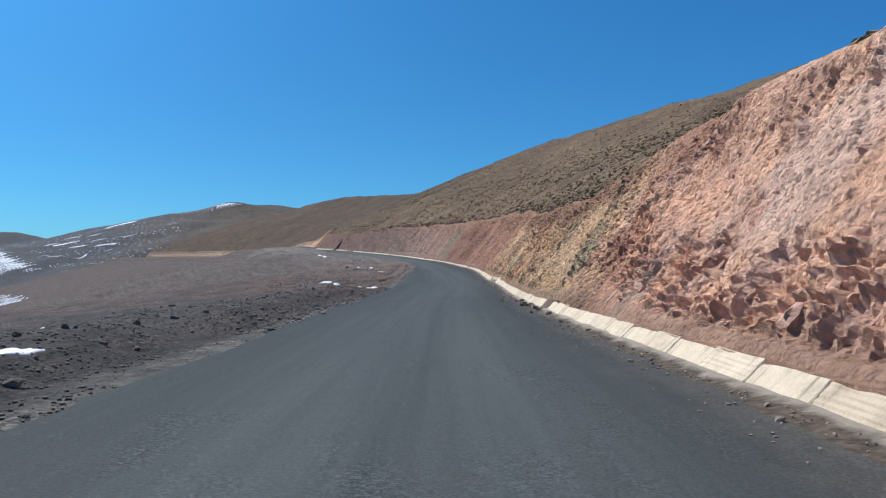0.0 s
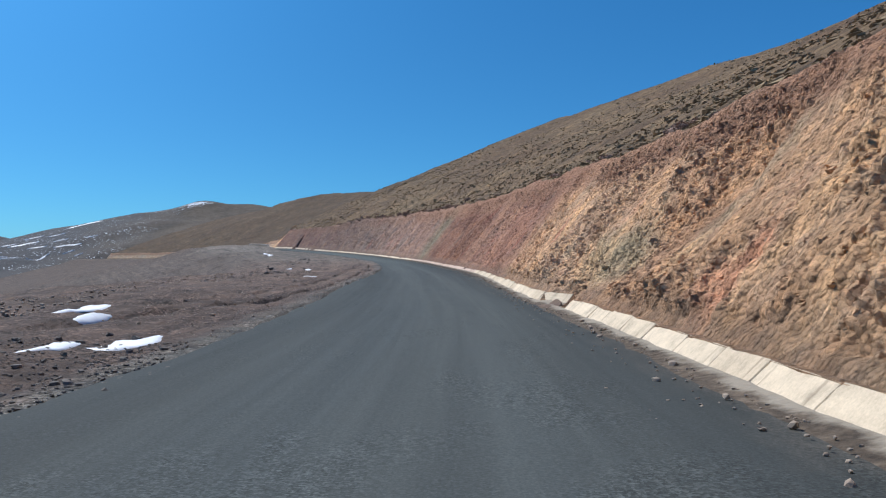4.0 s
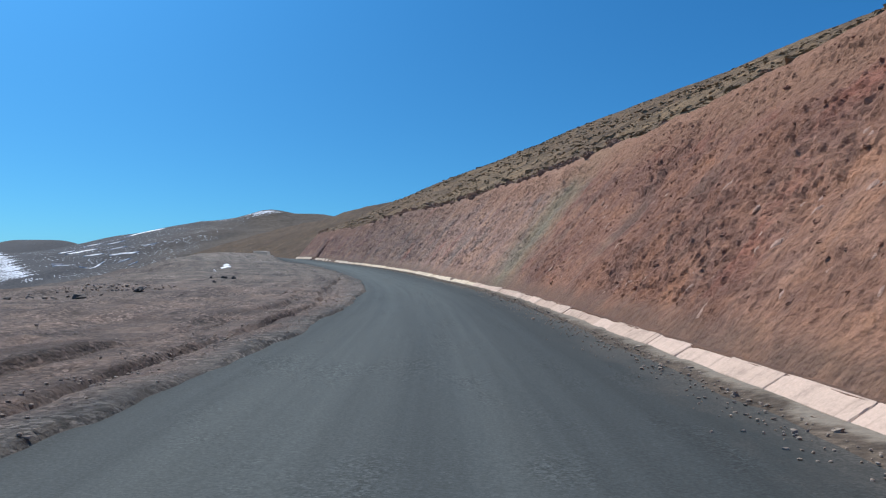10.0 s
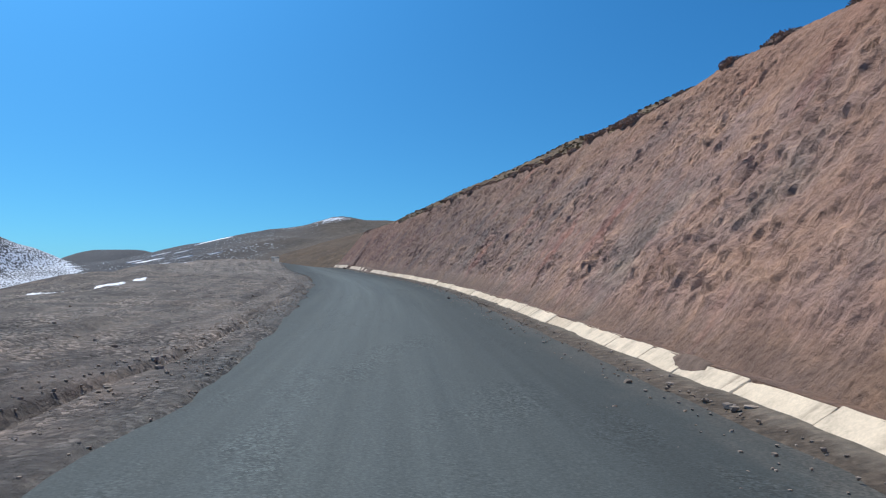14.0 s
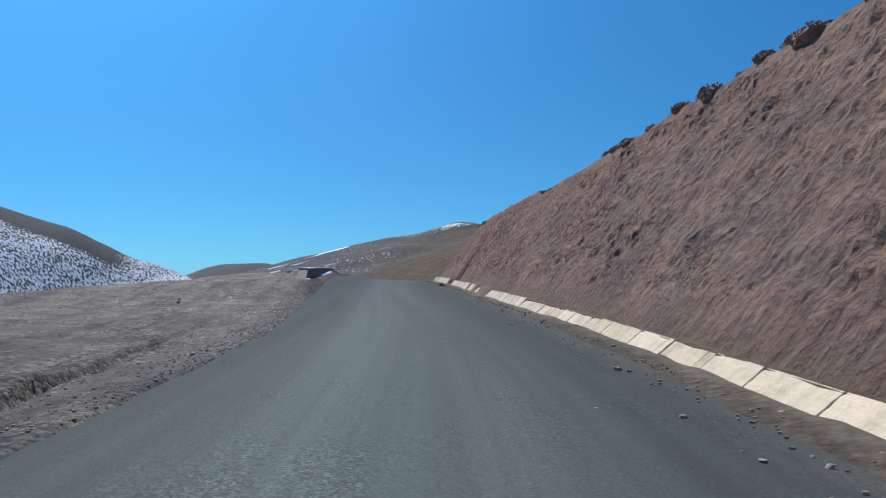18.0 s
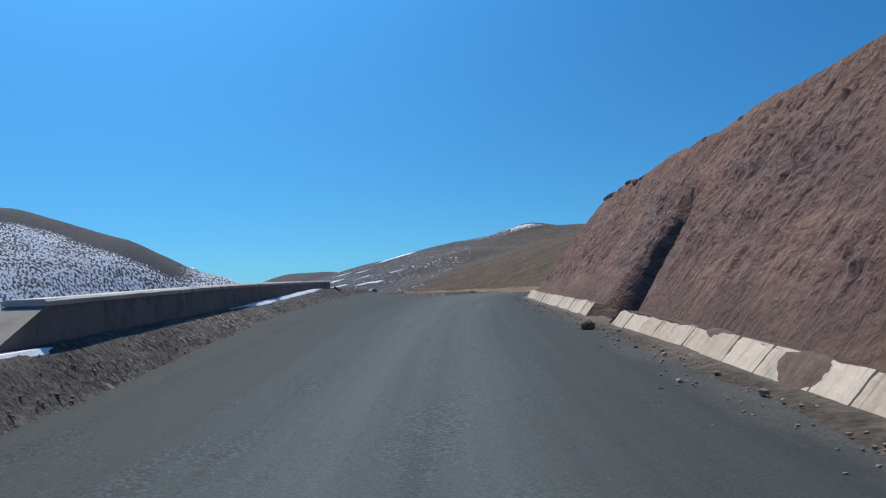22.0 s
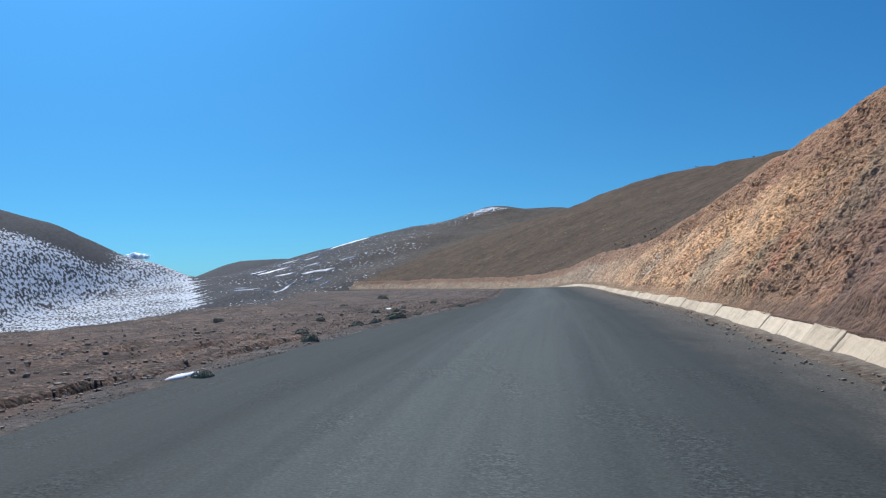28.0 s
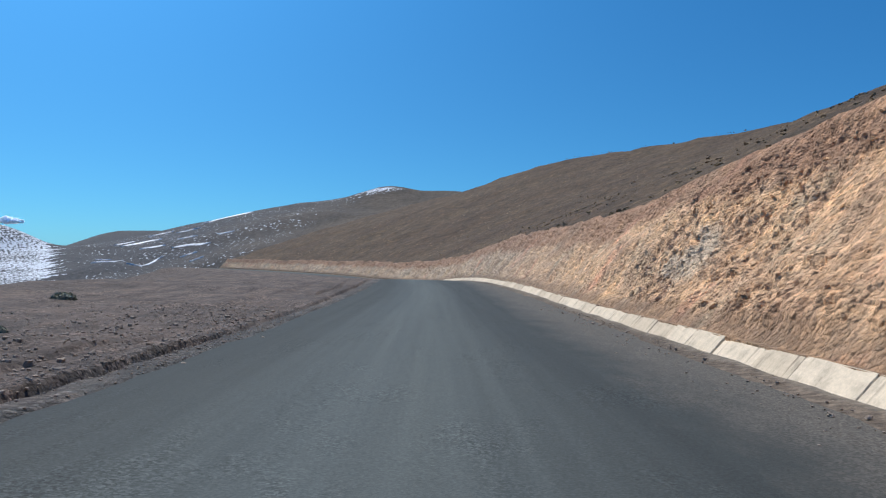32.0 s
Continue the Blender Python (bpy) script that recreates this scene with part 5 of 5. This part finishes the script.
spots = np.concatenate([hill_spots(9000, 15, 250, 0.3, 30), hill_spots(10000, 60, 300, 12, 70, 1.0), hill_spots(6000, 250, 430, 0.3, 80, 1.2), hill_spots(4000, 380, 640, 2, 95, 1.0)])
scrub = joined("hill_scrub", spots, g.uniform(0.09, 0.26, len(spots)) * (1 + 0.7 * (g.random(len(spots)) < 0.15)) * np.where(np.arange(len(spots)) > len(spots) * 0.655, 0.75, 1.0), tv, tf, M_TUFT, (0.45, 0.85), 2)
tagged(scrub, "dry brown tufts and low scrub all over the hillside", "scrub", kind="stuff")

# ---------------------------------------------------------------- blocks and clods that stand out of the bank
CLODS = along([(-32, 1.0), (22, 1.0), (30, 1.0), (80, 1.0), (92, 0.5), (98, 0.85), (108, 0.9), (138, 0.9), (141, 0.1), (144, 0.0), (288, 0.0), (294, 0.45), (345, 0.5)])
cv_, cf_ = zip(*[lump_shape(140 + k, 4, 6, 0.26) for k in range(6)])


def bank_spots(count, s_lo, s_hi, gen):
    """Places on the bank's face, more of them where it is rough: s, metres up the slope, and the world place."""
    i = gen.integers(int((s_lo + 6) / 0.075), int((s_hi + 6) / 0.075), count)
    j = gen.integers(7, 99, count)
    keep = (gen.random(count) < CLODS(BANK_S[i, j])) & (fbm(BANK_S[i, j] * 0.35, BANK_V[i, j] * 0.45, 3, 40) > -0.12 + 0.12 * gen.normal(size=count))
    i, j = i[keep], j[keep]
    return np.stack([BANK_S[i, j], BANK_V[i, j]], 1), place(BANK_S[i, j], BANK_D[i, j] + 0.02, BANK_U[i, j] - 0.015)


g4 = np.random.default_rng(21)
plan_, spots_ = bank_spots(15000, -2, 342, g4)
size_ = g4.uniform(0.025, 0.07, len(plan_)) * (1 + 0.6 * (g4.random(len(plan_)) < 0.1))
clods = joined("bank_clods", spots_, size_, cv_, cf_, M_CUT, (0.6, 1.0), 22, plan_)
clod_rise = clods.data.attributes.new("rise", "FLOAT", "POINT")
clod_rise.data.foreach_set("value", np.full(len(clods.data.vertices), 0.4, np.float32))
tagged(clods, "angular clods and broken stone standing out of the cut bank", "clods", kind="stuff")

# ---------------------------------------------------------------- gravel and stones
lv, lf = zip(*[lump_shape(k, 3, 5, 0.4) for k in range(6)])
cnt = 5500
s_g = g.uniform(-4, 345, cnt)
d_g = KERB(s_g) - 0.02 - np.abs(g.normal(0, 0.5, cnt))
sz = g.uniform(0.008, 0.024, cnt) * (1 + 1.6 * (g.random(cnt) < 0.05))
grit = joined("loose_grit", place(s_g, d_g, np.where(d_g > KERB(s_g) - 0.5, 0.0, -0.02) + sz * 0.2), sz, lv, lf, M_STONE, (0.5, 0.9), 3)
tagged(grit, "loose grit and small stones along the foot of the kerb", "grit", kind="stuff")
cnt = 14000
s_g = np.where(g.random(cnt) < 0.45, g.uniform(-4, 60, cnt), g.uniform(-4, 345, cnt))
o_g = np.abs(g.normal(0, 3.2, cnt)) - 0.3
o_g = np.where(s_g < 58, o_g, o_g * g.uniform(0.2, 1.6, cnt))
d_g = EDGE(s_g) - o_g
keep = fbm(s_g * 0.12, d_g * 0.3, 3, 83) > np.where(s_g < 58, -0.3, 0.02)
s_g, d_g, cnt = s_g[keep], d_g[keep], int(keep.sum())
sz = g.uniform(0.008, 0.024, cnt) * (1 + 1.5 * (g.random(cnt) < 0.04)) * np.where(s_g < 58, 1.5, 1.0)
# clods along the broken ledge, and coarse red rubble farther out
n2 = 2600
s2_ = np.where(g.random(n2) < 0.7, g.uniform(62, 190, n2), g.uniform(270, 340, n2))
d2_ = RUT(s2_) + g.normal(0.0, 0.22, n2)
n3 = 2600
s3_ = g.uniform(60, 160, n3)
d3_ = EDGE(s3_) - g.uniform(4, 11, n3)
ok3 = fbm(s3_ * 0.05, d3_ * 0.14, 3, 87) > 0.12
s3_, d3_ = s3_[ok3], d3_[ok3]
n4 = 7000
s4_ = np.where(g.random(n4) < 0.35, g.uniform(250, 340, n4), g.uniform(-4, 345, n4))
d4_ = EDGE(s4_) - np.where(g.random(n4) < 0.65, g.normal(0.25, 0.45, n4), 0.6 + np.abs(g.normal(0, 3.0, n4)))
s_g, d_g = np.concatenate([s_g, s2_, s3_, s4_]), np.concatenate([d_g, d2_, d3_, d4_])
n7 = 2800
s7_ = g.uniform(282, 340, n7)
d7_ = EDGE(s7_) - 0.7 - np.abs(g.normal(0, 3.4, n7))
n6 = 3200
s6_ = g.uniform(196, 262, n6)
n5 = 1500
s5_ = g.uniform(96, 142, n5)
s_g = np.concatenate([s_g, s5_, s6_, s7_])
d_g = np.concatenate([d_g, KERB(s5_) - np.abs(g.normal(0.1, 0.45, n5)), EDGE(s6_) + 0.3 - np.abs(g.normal(0.5, 0.8, n6)), d7_])
sz = np.concatenate([sz, g.uniform(0.01, 0.032, n2), g.uniform(0.03, 0.075, len(s3_)), g.uniform(0.006, 0.024, n4), g.uniform(0.007, 0.022, n5), g.uniform(0.007, 0.022, n6), g.uniform(0.012, 0.042, n7) * (1 + 0.8 * (g.random(n7) < 0.1))])
M_DARK = mat_plain("dark_stone", (0.07, 0.062, 0.056), (0.2, 0.175, 0.155), 5.0)
first = (s_g < 58) & (d_g < 0)
heap = joined("rubble_bank", place(s_g[first], d_g[first], up_left(s_g[first], d_g[first]) + sz[first] * 0.2), sz[first], lv, lf, M_DARK, (0.5, 0.9), 6)
tagged(heap, "dark grey broken stone heaped along the road's edge", "rubble", kind="stuff")
s_g, d_g, sz = s_g[~first], d_g[~first], sz[~first]
rubble = joined("ground_rubble", place(s_g, d_g, np.where(d_g < 0, up_left(s_g, d_g), -0.015) + sz * 0.25), sz, lv, lf, M_STONE, (0.5, 0.9), 4)
tagged(rubble, "scattered small stones on the bare ground", "rubble", kind="stuff")

bv, bf = zip(*[lump_shape(40 + k, 4, 7, 0.38) for k in range(5)])
stone_meshes, dark_meshes = [], []
for v, f in zip(bv, bf):
    stone_meshes.append(mesh_from("stone", [tuple(p) for p in v], [tuple(t) for t in f.tolist()], M_STONE))
    dark_meshes.append(mesh_from("stone", [tuple(p) for p in v], [tuple(t) for t in f.tolist()], M_DARK))


def stone(s, d, size, side, label="angular brown stone lying on bare ground", group="stones beside the road"):
    if side == "left":
        up = float(up_left(np.array(s), np.array(d)))
    else:
        up = -0.02
    ob = new("stone", rnd.choice(dark_meshes if label.startswith("dark") else stone_meshes))
    p = place(np.array(s), np.array(d), np.array(up + 0.3 * size))
    ob.matrix_world = Matrix.Translation(Vector(p)) @ Euler((rnd.uniform(-0.3, 0.3), rnd.uniform(-0.3, 0.3), rnd.uniform(0, 6.3))).to_matrix().to_4x4() @ Matrix.Diagonal((size * rnd.uniform(0.8, 1.3), size * rnd.uniform(0.6, 1.0), size * rnd.uniform(0.5, 0.8), 1))
    return tagged(ob, label, "stone", group)


for k in range(70):
    stone(rnd.uniform(6, 60), -4.9 - abs(rnd.gauss(0, 3.0)), rnd.uniform(0.03, 0.08) * rnd.choice((1, 1, 1, 1.5)), "left", "dark angular stone on the rubble bank")
for k in range(60):
    s = rnd.uniform(60, 335)
    stone(s, float(EDGE(s)) - 0.5 - abs(rnd.gauss(0, 5.0)), rnd.uniform(0.02, 0.055) * rnd.choice((1, 1, 1, 2)), "left")
for k in range(60):
    s = rnd.uniform(4, 335)
    stone(s, float(KERB(s)) - 0.12 - abs(rnd.gauss(0, 0.45)), rnd.uniform(0.025, 0.055) * rnd.choice([1, 1, 1, 1.5]), "right", "small brown stone fallen beside the kerb", "stones along the kerb")
for k in range(16):
    stone(rnd.uniform(98, 160), -10.0 + rnd.gauss(0, 1.1), rnd.uniform(0.09, 0.2), "left", "dark brown boulder lying on the rim of the flat ground", "boulders on the rim")
for k in range(34):
    stone(rnd.uniform(252.6, 272), -4.9 - abs(rnd.gauss(0, 2.2)), rnd.uniform(0.07, 0.2), "left", "flat dark slab of rock past the end of the wall", "slabs past the wall")
stone(253.6, -4.7, 0.13, "left", "dark stone standing at the end of the wall", "slabs past the wall")
for k in range(40):
    s = rnd.uniform(276, 335)
    stone(s, float(EDGE(s)) - 0.9 - abs(rnd.gauss(0, 2.6)), rnd.uniform(0.025, 0.07), "left", "small reddish stone on bare red soil")
for k in range(16):
    s = rnd.uniform(25.5, 36)
    stone(s, float(KERB(s)) - 0.05 - abs(rnd.gauss(0, 0.25)), rnd.uniform(0.05, 0.13), "right", "dark clod of earth fallen beside the kerb", "clods along the kerb")
v, f = lump_shape(77, 9, 14, 0.1)
boulder = new("boulder", mesh_from("boulder", [tuple(q) for q in v], [tuple(t) for t in f.tolist()], mat_plain("brown_boulder", (0.1, 0.07, 0.052), (0.26, 0.19, 0.145), 4.0, 0.95, 0.9, 0.06), True))
boulder.matrix_world = Matrix.Translation(Vector(place(np.array(240.2), np.array(2.6), np.array(0.04)))) @ Matrix.Rotation(0.7, 4, "Z") @ Matrix.Diagonal((0.15, 0.12, 0.115, 1))
tagged(boulder, "rounded brown boulder lying in front of the gully", "boulder")

# ---------------------------------------------------------------- cushion bushes


def bush_mesh(seed, material):
    """A rounded bush: many short leafy sprays over an uneven dome."""
    g2 = np.random.default_rng(seed)
    v, f = [], []
    for k in range(520):
        a, t = g2.uniform(0, 2 * math.pi), math.acos(g2.uniform(-0.05, 1.0))
        r = 0.84 + 0.2 * g2.random() + 0.12 * math.sin(3 * a + seed) * math.sin(2 * t) + 0.08 * math.sin(7 * a - 2 * seed)
        c = np.array([r * math.sin(t) * math.cos(a), r * math.sin(t) * math.sin(a), 0.75 * r * math.cos(t)])
        out = c / (np.linalg.norm(c) + 1e-6) + 0.7 * g2.normal(size=3) + (0, 0, 0.5)
        out /= np.linalg.norm(out) + 1e-6
        side = np.cross(out, g2.normal(size=3))
        side /= np.linalg.norm(side) + 1e-6
        w, h = g2.uniform(0.03, 0.065), g2.uniform(0.07, 0.17)
        n0 = len(v)
        v += [tuple(c - side * w - out * 0.05), tuple(c + side * w - out * 0.05), tuple(c + side * w * 0.6 + out * h * 0.7), tuple(c + out * h), tuple(c - side * w * 0.6 + out * h * 0.6)]
        f.append((n0, n0 + 1, n0 + 2, n0 + 3, n0 + 4))
    core, cf = lump_shape(seed, 6, 10, 0.12)
    heart = mesh_from("bush", [tuple(p) for p in core * (0.92, 0.92, 0.72)], [tuple(int(i) for i in t) for t in cf], material)
    return heart, mesh_from("foliage", v, f, material)


M_SHRUB = mat_plain("grey_green_shrub", (0.13, 0.14, 0.105), (0.33, 0.34, 0.255), 6.0, 0.95, 0.6, 0.03)
bush_meshes = {"right": [bush_mesh(k, M_BUSH) for k in range(4)], "left": [bush_mesh(k + 4, M_SHRUB) for k in range(3)]}


def bush(s, d, size, side):
    up = float(up_left(np.array(s), np.array(d))) if side == "left" else float(up_right(np.array(s), np.array(d)))
    heart, leaves = rnd.choice(bush_meshes[side])
    ob = new("bush", heart)
    new("foliage", leaves).parent = ob
    p = place(np.array(s), np.array(d), np.array(up - 0.05 * size))
    ob.matrix_world = Matrix.Translation(Vector(p)) @ Matrix.Rotation(rnd.uniform(0, 6.3), 4, "Z") @ Matrix.Diagonal((size, size * rnd.uniform(0.8, 1.1), size * rnd.uniform(0.75, 1.0), 1))
    if side == "left":
        return tagged(ob, "low grey-green rounded shrub on bare stony soil", "bush", "bushes by the road")
    return tagged(ob, "rounded brown dry cushion bush on the rim of the bank", "bush", "bushes over the bank")


def rim_at(s):
    return float(bank_foot(s) + (CREST(s) + rim_noise(np.array(s))) / np.tan(np.radians(BANK(s))))


for s in [70, 74, 79, 86, 92, 96, 101, 108, 113, 118, 124, 131, 137, 142, 148, 153, 158, 163, 167, 172, 177, 181, 186, 190, 195, 199, 204, 208, 212, 216, 223, 229, 236, 243, 251, 258, 266, 276, 285, 291, 300, 308, 316, 325]:
    for _ in range(rnd.choice([0, 1, 1, 2])):
        bush(s + rnd.uniform(-2.5, 2.5), rim_at(s) + 0.3 + abs(rnd.gauss(0, 0.9)), rnd.uniform(0.2, 0.46), "right")
for k in range(130):
    s = rnd.uniform(146, 225) if k < 92 else rnd.uniform(225, 282)
    bush(s, rim_at(s) - 0.05 + abs(rnd.gauss(0, 0.3)), rnd.uniform(0.16, 0.42) * (1.0 if k < 92 else 0.45), "right")
for k in range(26):
    s = rnd.uniform(250, 273)
    bush(s, rim_at(s) - 0.12 + 0.25 * rnd.random(), rnd.uniform(0.08, 0.22), "right")
for s, d, size in [(304.0, -4.75, 0.38), (301, -5.2, 0.26), (302.4, -5.0, 0.24), (298, -5.9, 0.22), (307, -4.5, 0.2), (310, -5.5, 0.2), (304, -4.6, 0.3), (307, -5.3, 0.2), (316, -4.0, 0.22), (316, -6.6, 0.2), 
                   (310, -6.6, 0.22), (340, -11.9, 0.5), (289, -4.6, 0.2), (295, -4.8, 0.24), (313, -6.4, 0.26), (304, -7.1, 0.2), (304, -10.4, 0.22), (322, -6.0, 0.22), (328, -8, 0.26), (319, -10, 0.3)]:
    bush(s, d, size * 0.75, "left")


# ---------------------------------------------------------------- small clouds low over the far ridge
M_CLOUD = bpy.data.materials.new("cloud")
_nt, _n, _l = nodes_of(M_CLOUD)
_out, _mix, _dif, _tra = _n.new("ShaderNodeOutputMaterial"), _n.new("ShaderNodeAddShader"), _n.new("ShaderNodeBsdfDiffuse"), _n.new("ShaderNodeBsdfTranslucent")
_dif.inputs["Color"].default_value = (0.55, 0.55, 0.56, 1)
_tra.inputs["Color"].default_value = (0.9, 0.9, 0.9, 1)
_l.new(_dif.outputs[0], _mix.inputs[0])
_l.new(_tra.outputs[0], _mix.inputs[1])
_l.new(_mix.outputs[0], _out.inputs[0])
for x, y, z, wide in ((-2110, 2852, 84, 40), (-2185, 2800, 99, 16), (-2260, 2745, 104, 14)):
    cv, cf_ = [], []
    gc = np.random.default_rng(int(wide))
    for k in range(26):
        bv_, bf_ = lump_shape(100 + k, 7, 11, 0.12)
        u = gc.uniform(-1, 1)
        r = wide * gc.uniform(0.12, 0.26) * (1.1 - 0.7 * abs(u))
        off_ = len(cv)
        cv += [tuple(p * r * (1.2, 1.2, 1.3) + (u * wide + 0.0, 0.7 * u * wide + gc.uniform(-0.2, 0.2) * wide, gc.uniform(0, 0.16) * wide * (1 - abs(u)))) for p in bv_]
        cf_ += [tuple(int(i) + off_ for i in tri) for tri in bf_]
    cloud = new("cloud", mesh_from("cloud", cv, cf_, M_CLOUD, True))
    cloud.location = (x, y, z)
    tagged(cloud, "small white cloud low over the snowy far ridge", "cloud", "clouds over the ridge")

# ---------------------------------------------------------------- single rocks set in the bank
M_PINK = mat_plain("pink_rock", (0.36, 0.2, 0.145), (0.66, 0.42, 0.32), 3.0, 0.95, 0.7, 0.05)
M_BUFF = mat_plain("buff_rock", (0.24, 0.155, 0.095), (0.44, 0.31, 0.205), 3.0, 0.95, 0.7, 0.05)
M_RED = mat_plain("red_rock", (0.28, 0.165, 0.122), (0.56, 0.375, 0.29), 3.0, 0.95, 0.7, 0.05)
M_PALE = mat_plain("pale_yellow_rock", (0.3, 0.19, 0.11), (0.58, 0.4, 0.25), 3.0, 0.95, 0.7, 0.05)
for s_lo, s_hi, count, material, big in ((2, 23, 260, M_PINK, 0.3), (27, 84, 170, M_BUFF, 0.12), (96, 141, 1050, M_RED, 0.15), (294, 342, 260, M_PALE, 0.16)):
    rock_meshes = [mesh_from("rock", [tuple(q) for q in v], [tuple(t) for t in f.tolist()], material) for v, f in zip(*zip(*[lump_shape(170 + k, 5, 7, 0.2) for k in range(4)]))]
    plan_, spots_ = bank_spots(count, s_lo, s_hi, g4)
    for (s_r, v_r), p in zip(plan_, spots_):
        if material == M_RED and s_r > 112 and v_r > 3.0 + 1.8 * rnd.random():
            continue                                # the ledge lies low on the bank
        _, _, _, tx_, ty_ = line_at(s_r)
        ob = new("rock", rock_meshes[rnd.randrange(4)])
        ob.parent = cut
        size = big * rnd.uniform(0.3, 1.0) ** (0.8 if material == M_RED else 1.5)
        turn = math.atan2(float(ty_), float(tx_))
        ob.matrix_world = Matrix.Translation(Vector(p)) @ Matrix.Rotation(turn, 4, "Z") @ Matrix.Rotation(radians(-52), 4, "X") @ Matrix.Rotation(rnd.uniform(-0.5, 0.5) + 0.5 * math.pi, 4, "Z") @ Matrix.Translation((0, 0, (0.0 if material == M_RED else -0.18) * size)) @ Matrix.Diagonal((size * rnd.uniform(0.8, 1.4), size * rnd.uniform(0.5, 0.9), size * (rnd.uniform(0.2, 0.3) if material == M_RED else rnd.uniform(0.28, 0.42)), 1))
